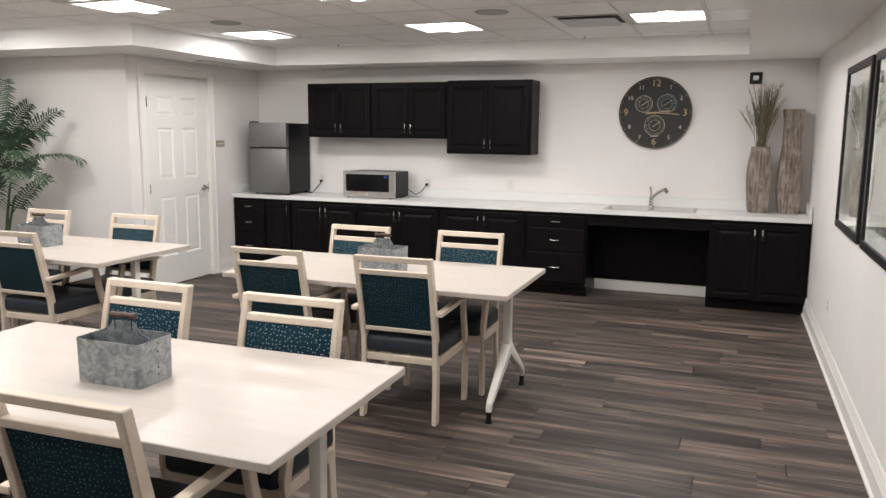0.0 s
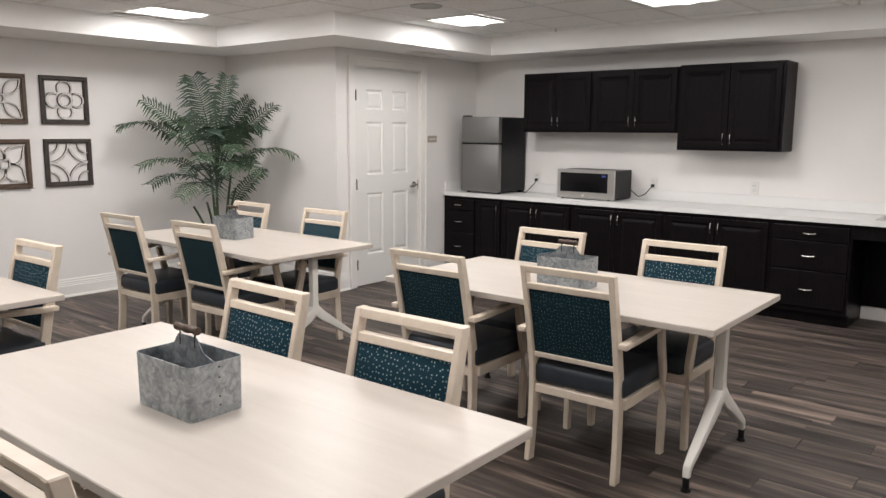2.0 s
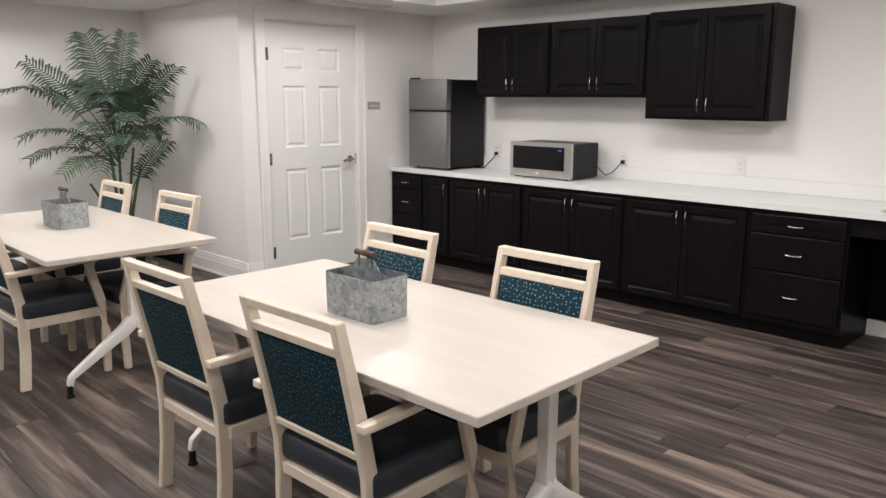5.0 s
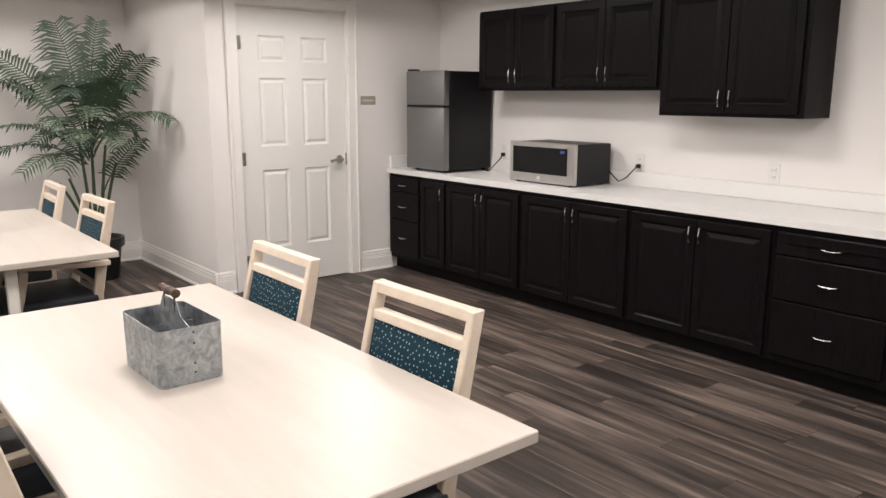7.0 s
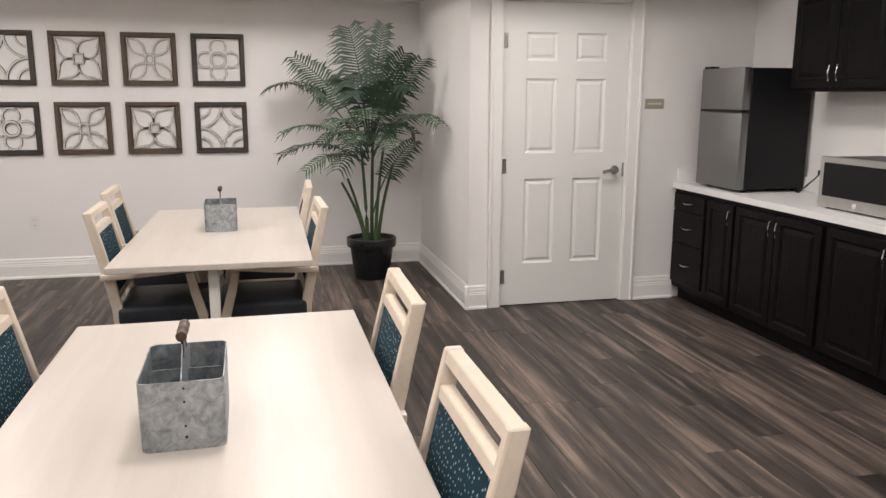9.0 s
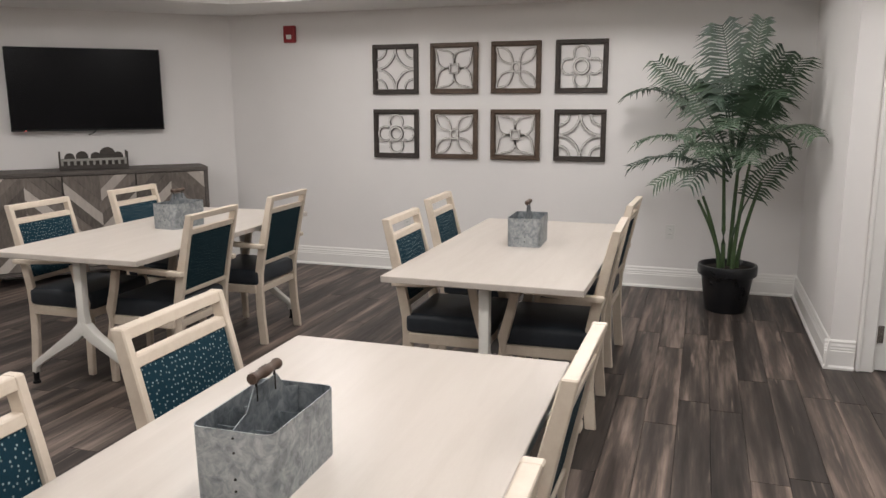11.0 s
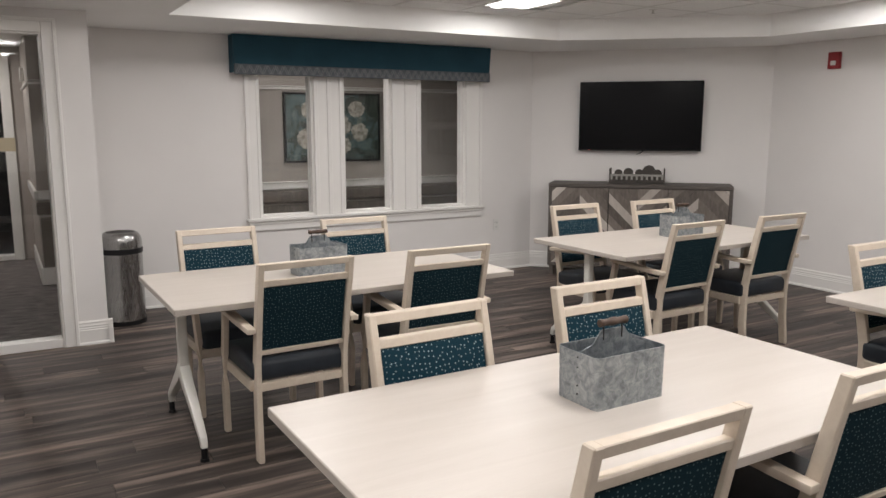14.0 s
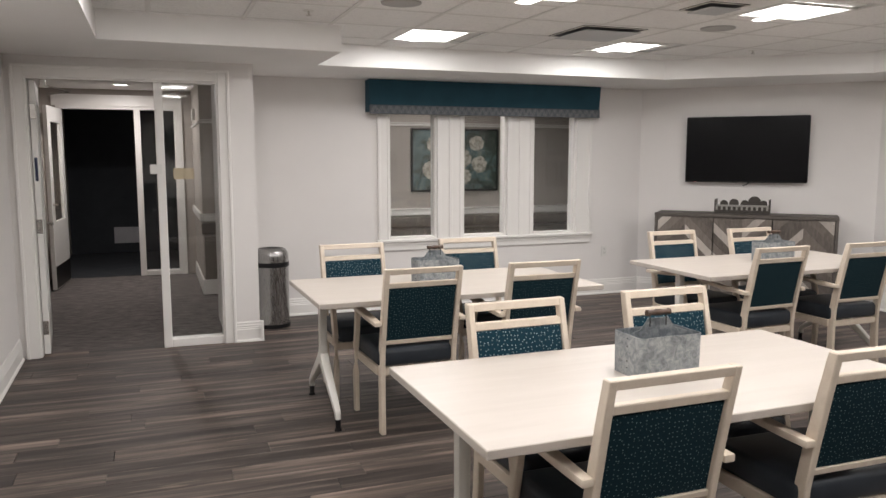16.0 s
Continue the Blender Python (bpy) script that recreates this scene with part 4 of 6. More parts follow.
# ---- ceiling fittings ----
def troffer():
    ob = thing("ceiling_light", "lit square recessed ceiling light panel", "ceiling light", "ceiling lights")
    bm = bmesh.new()
    for lo, hi in (((-0.295, -0.295), (0.295, -0.268)), ((-0.295, 0.268), (0.295, 0.295)), ((-0.295, -0.268), (-0.268, 0.268)), ((0.268, -0.268), (0.295, 0.268))):
        box(bm, (*lo, -0.008), (*hi, 0.006), 0.002)
    part("frame", bm, GRIDBAR, ob)
    for s in (-1, 1):
        bm = bmesh.new()
        rows = [[bm.verts.new((s * x, y, z)) for y in (-0.268, 0.268)] for x, z in ((0.268, -0.001), (0.20, 0.006), (0.13, 0.007), (0.085, 0.003))]
        for a, b in zip(rows, rows[1:]):
            bm.faces.new((a[0], a[1], b[1], b[0]))
        part("reflector", bm, PANEL_SIDE, ob, "curved lit white reflector wing", True)
    bm = bmesh.new()
    rows = [[bm.verts.new((x, y, z)) for y in (-0.262, 0.262)] for x, z in ((-0.085, 0.004), (-0.05, -0.008), (0.0, -0.012), (0.05, -0.008), (0.085, 0.004))]
    for a, b in zip(rows, rows[1:]):
        bm.faces.new((a[0], a[1], b[1], b[0]))
    part("diffuser", bm, PANEL, ob, "glowing white centre lens", True)
    return ob


light = troffer()
light.matrix_world = pose(*TROFFERS[0], CEIL)
for lx, ly in TROFFERS[1:]:
    copy_thing(light, pose(lx, ly, CEIL))



# ---- flat-work helpers ----
def band(bm, pts, width, y0, y1, closed=False):
    """A strip of that width along points (x, z), from y0 (front) to y1."""
    n = len(pts)
    rows = []
    for i, (x, z) in enumerate(pts):
        a = Vector(pts[i - 1]) if (i or closed) else Vector(pts[0])
        b = Vector(pts[(i + 1) % n]) if (i < n - 1 or closed) else Vector(pts[-1])
        way = (b - a).normalized()
        side = Vector((-way.y, way.x)) * width / 2
        rows.append([bm.verts.new((x + s * side.x, y, z + s * side.y)) for s, y in ((-1, y0), (1, y0), (1, y1), (-1, y1))])
    for i in range(n if closed else n - 1):
        p, q = rows[i], rows[(i + 1) % n]
        for k in range(4):
            bm.faces.new((p[k], p[(k + 1) % 4], q[(k + 1) % 4], q[k]))
    if not closed:
        bm.faces.new(rows[0][::-1])
        bm.faces.new(rows[-1])


def arc(cx, cz, rx, rz, a0, a1, n=16):
    return [(cx + rx * math.cos(radians(a0 + (a1 - a0) * k / n)), cz + rz * math.sin(radians(a0 + (a1 - a0) * k / n))) for k in range(n + 1)]


def disc(bm, cx, cz, r, y0, y1, sides=40):
    rod(bm, (cx, y1, cz), (cx, y0, cz), r, None, sides)


def lettering(text, size, mat, parent, name, m, align="CENTER"):
    """Raised letters in the built-in font, as a mesh part."""
    curve = bpy.data.curves.new(name, "FONT")
    curve.body, curve.size, curve.align_x, curve.align_y, curve.extrude = text, size, align, "CENTER", 0.001
    tmp = new(name, curve)
    bpy.context.view_layer.update()
    data = bpy.data.meshes.new_from_object(tmp.evaluated_get(bpy.context.evaluated_depsgraph_get()))
    bpy.data.objects.remove(tmp)
    data.materials.clear()
    data.materials.append(mat)
    ob = new(name, data)
    ob.parent = parent
    ob.matrix_local = m
    return ob


def clip_poly(poly, px, pz, nx, nz):
    """The part of a polygon on the side of a line that (nx, nz) points to."""
    out = []
    for i, a in enumerate(poly):
        b = poly[(i + 1) % len(poly)]
        da, db = (a[0] - px) * nx + (a[1] - pz) * nz, (b[0] - px) * nx + (b[1] - pz) * nz
        if da >= 0:
            out.append(a)
        if (da >= 0) != (db >= 0):
            t = da / (da - db)
            out.append((a[0] + (b[0] - a[0]) * t, a[1] + (b[1] - a[1]) * t))
    return out


# ---- windows and valance ----
bm = bmesh.new()
XL, XR = -5.115, -2.655
for x0, x1 in ((XL, -4.925), (-4.395, -4.085), (-3.580, -3.290), (-2.772, XR)):
    box(bm, (x0, SOUTH + 0.0005, WZ0), (x1, SOUTH + 0.022, WZ1 + 0.1), 0.003)
    if x1 - x0 > 0.2:
        for f in (0.0, 0.42, 0.86):
            box(bm, (x0 + (x1 - x0) * f, SOUTH + 0.02, WZ0), (x0 + (x1 - x0) * (f + 0.14), SOUTH + 0.034, WZ1 + 0.1), 0.004)
    else:
        edge = x0 if x0 < -4 else x1 - 0.03
        box(bm, (edge, SOUTH + 0.02, WZ0), (edge + 0.03, SOUTH + 0.036, WZ1 + 0.1), 0.004)
        inner = x1 - 0.018 if x0 < -4 else x0
        box(bm, (inner, SOUTH + 0.02, WZ0), (inner + 0.018, SOUTH + 0.030, WZ1 + 0.1), 0.003)
box(bm, (XL, SOUTH + 0.0005, WZ1), (XR, SOUTH + 0.02, WZ1 + 0.1), 0.003)
box(bm, (XL - 0.02, SOUTH + 0.0005, WZ0 - 0.03), (XR + 0.02, SOUTH + 0.055, WZ0), 0.006)
box(bm, (XL, SOUTH + 0.0005, WZ0 - 0.115), (XR, SOUTH + 0.022, WZ0 - 0.032), 0.004)
box(bm, (XL, SOUTH + 0.02, WZ0 - 0.060), (XR, SOUTH + 0.034, WZ0 - 0.034), 0.005)
structure("trim_window", bm, TRIM, "white moulded window casing, sill and apron", "trim")
for k, (x0, x1) in enumerate(WIN):
    win = thing("window_%d" % (k + 1), "tall interior window with white frame looking into a corridor", "window", kind="structure")
    bm = bmesh.new()
    for lo, hi in (((x0, WZ0), (x0 + 0.022, WZ1)), ((x1 - 0.022, WZ0), (x1, WZ1)), ((x0 + 0.022, WZ0), (x1 - 0.022, WZ0 + 0.022)), ((x0 + 0.022, WZ1 - 0.022), (x1 - 0.022, WZ1))):
        box(bm, (lo[0], SOUTH - 0.118, lo[1]), (hi[0], SOUTH - 0.001, hi[1]))
    part("window_frame", bm, TRIM, win)
    pane = boxed("pane", (x0 + 0.022, SOUTH - 0.064, WZ0 + 0.022), (x1 - 0.022, SOUTH - 0.058, WZ1 - 0.022), GLASS, win)
    pane.visible_shadow = False


def valance_fabric():
    mat = material("teal_fabric", (0.012, 0.075, 0.098), 0.8)
    net = Net(mat)
    weave = net.noise(net.mapped((1, 1, 1)), 300, 2)
    net.colour(net.ramp(net.mix(0.5, weave, net.noise(net.mapped(), 4, 4)), (0.35, (0.008, 0.046, 0.073)), (0.65, (0.014, 0.072, 0.108))))
    net.bump(weave, 0.2, 0.002)
    return mat


val = thing("valance", "teal fabric box valance with a patterned grey border over the windows", "valance")
VX0, VX1, VZ0, VZ1 = -5.132, -2.540, 1.972, 2.305
bm = bmesh.new()
out = [(VX0 + 0.012, VZ0 + 0.085), (VX1 - 0.012, VZ0 + 0.085), (VX1 + 0.006, VZ1), (VX0 - 0.006, VZ1)]
for y0, y1 in ((SOUTH + 0.128, SOUTH + 0.150),):
    a = [bm.verts.new((x, y0, z)) for x, z in out]
    b = [bm.verts.new((x, y1, z)) for x, z in out]
    bm.faces.new(a)
    bm.faces.new(b[::-1])
    for k in range(4):
        bm.faces.new((a[k], a[(k + 1) % 4], b[(k + 1) % 4], b[k]))
for x0, x1 in ((VX0, VX0 + 0.02), (VX1 - 0.02, VX1)):
    box(bm, (x0, SOUTH + 0.001, VZ0 + 0.02), (x1, SOUTH + 0.128, VZ1 - 0.002))
part("face", bm, valance_fabric(), val)
bm = bmesh.new()
box(bm, (VX0 + 0.006, SOUTH + 0.130, VZ0), (VX1 - 0.006, SOUTH + 0.157, VZ0 + 0.088), 0.005, None, 2)
GREYB = material("grey_border_fabric", (0.10, 0.11, 0.12), 0.85)
part("border", bm, GREYB, val, "grey border with a pale lattice pattern")
bm = bmesh.new()
x, flip = VX0 + 0.02, 0
while x < VX1 - 0.06:
    for lo, hi in ((0.010, 0.078),):
        z0, z1 = (VZ0 + lo, VZ0 + hi) if flip else (VZ0 + hi, VZ0 + lo)
        for d in (0.0, 0.017):
            a, b = Vector((x + d, z0)), Vector((x + d + 0.034, z1))
            band(bm, [(a.x, a.y), (b.x, b.y)], 0.006, SOUTH + 0.1582, SOUTH + 0.156)
    x += 0.038
    flip = 1 - flip
tagged(part("border_pattern", bm, material("pale_thread", (0.19, 0.20, 0.21), 0.85), val), kind="stuff")

# ---- entry frame, sidelight and open leaf ----
bm = bmesh.new()
Y0, Y1 = ENTRY - 0.155, ENTRY - 0.018
box(bm, (SIDE - 0.035, Y0, 0), (SIDE, Y1, HEAD + 0.035))
box(bm, (JAMB, Y0, 0), (JAMB + 0.035, Y1, HEAD + 0.035))
box(bm, (SIDE, Y0, HEAD), (JAMB, Y1, HEAD + 0.035))
box(bm, (MULL0, Y0, 0), (MULL1, Y1 + 0.004, HEAD), 0.004)
box(bm, (SIDE, Y0 + 0.02, 0), (MULL0, Y1 + 0.002, 0.065), 0.004)
for x0, x1 in ((SIDE - 0.105, SIDE - 0.012), (JAMB + 0.012, JAMB + 0.105)):
    box(bm, (x0, ENTRY - 0.0195, 0), (x1, ENTRY + 0.004, HEAD + 0.105), 0.004)
    edge = x0 if x0 < 0 else x1 - 0.024
    box(bm, (edge, ENTRY, 0), (edge + 0.024, ENTRY + 0.014, HEAD + 0.105), 0.004)
box(bm, (SIDE - 0.012, ENTRY - 0.0195, HEAD + 0.012), (JAMB + 0.012, ENTRY + 0.004, HEAD + 0.105), 0.004)
box(bm, (SIDE - 0.105, ENTRY, HEAD + 0.081), (JAMB + 0.105, ENTRY + 0.013, HEAD + 0.105), 0.004)
structure("trim_entry", bm, TRIM, "white entry frame with a narrow sidelight", "trim")
light_side = thing("window_4", "narrow clear glass sidelight beside the entry", "window", kind="structure")
pane = boxed("pane", (SIDE, ENTRY - 0.09, 0.065), (MULL0, ENTRY - 0.084, HEAD), GLASS, light_side)
pane.visible_shadow = False
boxed("sticker", (-0.86, ENTRY - 0.0835, 1.375), (-0.70, ENTRY - 0.0825, 1.465), material("tan_paper", (0.50, 0.43, 0.30), 0.7), light_side, 0, "blank tan sign stuck to the glass")
notice = thing("notice", "small white paper notice taped to the door frame", "notice")
boxed("sheet", (-0.615, ENTRY - 0.013, 1.42), (-0.525, ENTRY - 0.011, 1.495), WHITEPL, notice)

leaf = thing("door_2", "open white glazed entry door folded back into the corridor", "door", m=pose(JAMB - 0.050, ENTRY - 0.10, 0, 0, 0, -84.5), kind="structure")
bm = bmesh.new()
for lo, hi in (((0, 0.01), (0.13, HEAD - 0.006)), ((0.76, 0.01), (0.89, HEAD - 0.006)), ((0.13, 0.01), (0.76, 0.28)), ((0.13, HEAD - 0.16), (0.76, HEAD - 0.006))):
    box(bm, (lo[0], 0.0, lo[1]), (hi[0], 0.044, hi[1]), 0.002)
part("stile_frame", bm, DOORP, leaf)
glaze = boxed("pane", (0.13, 0.018, 0.28), (0.76, 0.024, HEAD - 0.16), GLASS, leaf)
glaze.visible_shadow = False
for z in (0.22, 1.02, 1.90):
    boxed("hinge", (-0.003, 0.004, z - 0.055), (-0.0002, 0.046, z + 0.055), CHROME, leaf, 0.002, "brushed metal hinge")
bm = bmesh.new()
rod(bm, (0.82, -0.002, 0.98), (0.82, -0.05, 0.98), 0.012)
sweep(bm, [(0.82, -0.05, 0.98), (0.76, -0.052, 0.984), (0.70, -0.048, 0.975)], (0.008, 0.010))
part("door_handle", bm, CHROME, leaf, "", True)
closer = thing("door_closer", "grey metal overhead door closer arm", "door closer")
bm = bmesh.new()
box(bm, (0.19, ENTRY - 0.10, HEAD - 0.055), (0.23, ENTRY - 0.05, HEAD - 0.001), 0.004)
sweep(bm, [(0.21, ENTRY - 0.09, HEAD - 0.04), (0.05, ENTRY - 0.25, HEAD - 0.075), (0.22, ENTRY - 0.45, HEAD - 0.085)], (0.010, 0.005))
part("arm", bm, CHROME, closer)
plate = thing("strike_plate", "dark blue label plate on the edge of the open door", "plate")
boxed("plate", (JAMB - 0.038, ENTRY - 0.0990, 1.37), (JAMB - 0.016, ENTRY - 0.0965, 1.55), material("blue_black_metal", (0.02, 0.03, 0.07), 0.4, 0.5), plate, 0.001)

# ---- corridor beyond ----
# near-black stand-in: the missing light of the far room is put into this colour
HALLDARK = painted("unlit_room_colour", (0.045, 0.05, 0.058), 0.85)
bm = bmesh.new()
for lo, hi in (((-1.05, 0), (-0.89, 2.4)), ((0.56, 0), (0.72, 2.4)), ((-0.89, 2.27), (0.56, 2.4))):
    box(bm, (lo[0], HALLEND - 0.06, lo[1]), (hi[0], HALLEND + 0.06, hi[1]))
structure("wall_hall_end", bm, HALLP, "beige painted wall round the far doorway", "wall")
bm = bmesh.new()
for lo, hi in (((-0.89, 0), (-0.83, 2.27)), ((0.50, 0), (0.56, 2.27)), ((-0.83, 2.15), (0.50, 2.27)), ((-0.42, 0), (-0.345, 2.15)), ((-0.83, 0), (-0.42, 0.06))):
    box(bm, (lo[0], HALLEND - 0.07, lo[1]), (hi[0], HALLEND + 0.07, hi[1]), 0.004)
box(bm, (-0.93, HALLEND + 0.07, 0), (-0.85, HALLEND + 0.09, 2.33))
box(bm, (-0.93, HALLEND + 0.07, 2.19), (0.60, HALLEND + 0.091, 2.33))
structure("trim_hall", bm, TRIM, "white frame of the far corridor doorway", "trim")
far_side = thing("window_5", "narrow glass sidelight of the far doorway", "window", kind="structure")
pane = boxed("pane", (-0.83, HALLEND - 0.004, 0.06), (-0.42, HALLEND + 0.002, 2.15), GLASS, far_side)
pane.visible_shadow = False
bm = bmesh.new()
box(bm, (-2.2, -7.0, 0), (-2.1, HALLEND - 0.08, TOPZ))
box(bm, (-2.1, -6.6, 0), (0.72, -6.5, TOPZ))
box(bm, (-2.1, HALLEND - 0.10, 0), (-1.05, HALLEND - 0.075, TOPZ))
structure("wall_dark_room", bm, HALLDARK, "walls of the unlit room beyond the far doorway, coloured dark for it", "wall")
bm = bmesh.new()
# dark sheet over the carpet, standing in for unlit floor
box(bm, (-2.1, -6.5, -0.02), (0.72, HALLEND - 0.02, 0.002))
structure("floor_dark_room", bm, HALLDARK, "unlit floor beyond the far doorway, coloured dark for it", "floor")
far_leaf = thing("door_3", "open white glazed door at the far end of the corridor", "door", m=pose(0.525, HALLEND + 0.10, 0, 0, 0, 85), kind="structure")
bm = bmesh.new()
for lo, hi in (((0, 0.01), (0.14, 2.14)), ((0.70, 0.01), (0.86, 2.14)), ((0.14, 0.01), (0.70, 0.80)), ((0.14, 1.96), (0.70, 2.14))):
    box(bm, (lo[0], 0.0, lo[1]), (hi[0], 0.044, hi[1]), 0.002)
part("stile_frame", bm, DOORP, far_leaf)
glaze = boxed("pane", (0.14, 0.018, 0.80), (0.70, 0.024, 1.96), GLASS, far_leaf)
glaze.visible_shadow = False
boxed("kick_plate", (0.02, 0.045, 0.02), (0.84, 0.047, 0.28), material("bronze_kick", (0.05, 0.045, 0.04), 0.4, 0.8), far_leaf, 0, "dark kick plate")
bm = bmesh.new()
rod(bm, (0.79, 0.044, 1.0), (0.79, 0.09, 1.0), 0.012)
sweep(bm, [(0.79, 0.09, 1.0), (0.73, 0.092, 1.0), (0.67, 0.088, 0.992)], (0.008, 0.010))
part("door_handle", bm, CHROME, far_leaf, "", True)
kick = thing("dark_door", "closed door with a steel kick plate, coloured dark for the unlit room", "door")
# slab coloured dark for lack of light, not by its own paint
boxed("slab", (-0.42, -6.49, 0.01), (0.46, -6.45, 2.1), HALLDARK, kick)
boxed("kick_plate", (-0.36, -6.449, 0.16), (0.08, -6.446, 0.42), steel("kick_steel", (0.55, 0.55, 0.58), 0.42), kick, 0, "steel kick plate")
# hall rails
bm = bmesh.new()
box(bm, (-8.0, HALLY, 0.834), (-1.05, HALLY + 0.030, 0.919), 0.006)
box(bm, (-8.0, HALLY, 0.906), (-1.05, HALLY + 0.045, 0.922), 0.006)
box(bm, (-8.0, HALLY, 1.925), (-1.05, HALLY + 0.022, 1.950), 0.005)
box(bm, (-8.0, HALLY, 1.955), (-1.05, HALLY + 0.030, 1.968), 0.004)
box(bm, (-8.0, HALLY, 0.0), (-1.05, HALLY + 0.02, 0.17), 0.004)
box(bm, (-1.049, HALLEND + 0.1, 0.834), (-1.02, HALLY + 0.02, 0.919), 0.006)
box(bm, (-1.049, HALLEND + 0.1, 0.0), (-1.03, HALLY + 0.02, 0.17), 0.004)
box(bm, (-1.049, HALLEND + 0.1, 1.925), (-1.03, HALLY + 0.02, 1.950), 0.004)
structure("trim_rails", bm, TRIM, "white corridor chair rail, picture rail and skirting", "trim")
bm = bmesh.new()
box(bm, (-8.0, HALLY + 0.0005, 0.17), (-1.06, HALLY + 0.004, 0.66))
structure("wainscot", bm, painted("taupe_panel", (0.20, 0.175, 0.15), 0.7, 0.06), "taupe wall covering below the corridor rail", "wall")
rail_ob = thing("handrail", "grey wooden corridor handrail under a white chair rail", "handrail")
boxed("rail", (-8.0, HALLY + 0.03, 0.690), (-1.03, HALLY + 0.075, 0.815), woody("taupe_wood", (0.12, 0.10, 0.085), (0.2, 0.17, 0.15), 0.5), rail_ob, 0.015, "", None, 2, True)
hall_lamp = thing("recessed_light", "small round lit recessed downlight", "ceiling light")
bm = bmesh.new()
lathe(bm, [(0.07, 2.392), (0.095, 2.388), (0.095, 2.3995), (0.07, 2.3995)], 28, (-0.234, -2.95, 0))
part("rim", bm, WHITEPL, hall_lamp, "", True)
bm = bmesh.new()
rod(bm, (-0.234, -2.95, 2.3935), (-0.234, -2.95, 2.399), 0.072, None, 28)
part("lens", bm, PANEL, hall_lamp)
alarm2 = thing("wall_box", "small white plastic box high on the corridor wall", "box")
boxed("box", (-1.049, -2.95, 1.99), (-1.01, -2.87, 2.13), WHITEPL, alarm2, 0.006)


def flowers():
    mat = material("floral_canvas", (0.06, 0.09, 0.09), 0.7)
    net = Net(mat)
    v = net.mapped((1, 1, 1))
    a = net.noise(v, 4.5, 6, 0.65, 1.2)
    net.colour(net.ramp(a, (0.30, (0.015, 0.022, 0.022)), (0.46, (0.055, 0.075, 0.06)), (0.56, (0.10, 0.16, 0.17)), (0.68, (0.22, 0.25, 0.22))))
    net.bump(net.noise(v, 60, 3), 0.3, 0.003)
    return mat


painting = thing("painting", "dark canvas of pale round blossoms hung in the corridor", "painting", m=pose(-4.085, HALLY, 1.513, 0, 0, 180) @ Matrix.Diagonal((0.95, 1, 0.94, 1)))
boxed("canvas", (-0.585, -0.035, -0.385), (0.585, -0.001, 0.385), flowers(), painting)
bm = bmesh.new()
for lo, hi in (((-0.61, -0.41), (0.61, -0.386)), ((-0.61, 0.386), (0.61, 0.41)), ((-0.61, -0.386), (-0.586, 0.386)), ((0.586, -0.386), (0.61, 0.386))):
    box(bm, (lo[0], -0.045, lo[1]), (hi[0], -0.001, hi[1]), 0.003)
part("frame", bm, BLACK, painting)
PETAL = material("petal_paint", (0.50, 0.47, 0.42), 0.7)
pn = Net(PETAL)
pn.colour(pn.ramp(pn.noise(pn.mapped(), 22, 4, 0.6), (0.35, (0.25, 0.23, 0.19)), (0.6, (0.60, 0.57, 0.50))))
rng = random.Random(3)
for cx, cz, r in ((-0.30, 0.20, 0.105), (-0.34, -0.13, 0.120), (0.30, 0.22, 0.105), (0.10, 0.02, 0.125), (0.12, -0.22, 0.105), (0.34, -0.06, 0.11)):
    bm = bmesh.new()
    for ringno, count in ((1.0, 9), (0.62, 6), (0.25, 3)):
        for k in range(count):
            a = 2 * math.pi * (k + rng.random() * 0.5) / count
            px, pz, pr = cx + r * 0.62 * ringno * math.cos(a), cz + r * 0.62 * ringno * math.sin(a), r * (0.42 + 0.1 * rng.random())
            depth = -0.0358 - (1 - ringno) * 0.004 - 0.0003 * k
            bm.faces.new([bm.verts.new((px + pr * math.cos(t) * (0.85 + 0.15 * math.sin(3 * t)), depth, pz + pr * math.sin(t) * 0.85)) for t in (2 * math.pi * q / 12 for q in range(12))])
    part("blossom", bm, PETAL, painting, "cream painted blossom")

# ---- television wall ----
DIAG = (CORNER_B - CORNER_A)
TURN_D = math.degrees(math.atan2(-DIAG.y, -DIAG.x))


def on_diagonal(s, z):
    p = CORNER_A + DIAG.normalized() * s
    return pose(p.x, p.y, z, 0, 0, TURN_D + 180)


tv = thing("television", "large black flat-screen television on a wall mount, switched off", "television", m=on_diagonal(1.13, 1.632))
boxed("mount", (-0.2, -0.045, -0.15), (0.2, -0.001, 0.15), BLACK, tv)
boxed("cabinet", (-0.615, -0.085, -0.350), (0.615, -0.045, 0.352), BLACK, tv, 0.006)
boxed("screen", (-0.606, -0.0870, -0.338), (0.606, -0.0845, 0.345), material("screen_glass", (0.002, 0.002, 0.003), 0.22, gloss=0.15), tv, 0, "glossy dark screen")
boxed("bezel", (-0.615, -0.0885, -0.3525), (0.615, -0.084, -0.339), BLACK, tv, 0.001)
RED = glowing("red_led", (1.0, 0.08, 0.05), 4.0)
boxed("standby_light", (-0.512, -0.0895, -0.350), (-0.50, -0.0875, -0.344), RED, tv, 0, "small red standby light")
bm = bmesh.new()
sweep(bm, [(0.05, -0.05, -0.35), (0.02, -0.05, -0.375), (-0.02, -0.048, -0.39)], 0.004, True)
part("cable", bm, BLACK, tv)

GREYWOOD = woody("weathered_grey_wood", (0.060, 0.050, 0.044), (0.125, 0.108, 0.096), 0.6, (1.2, 14, 14), 6.0)


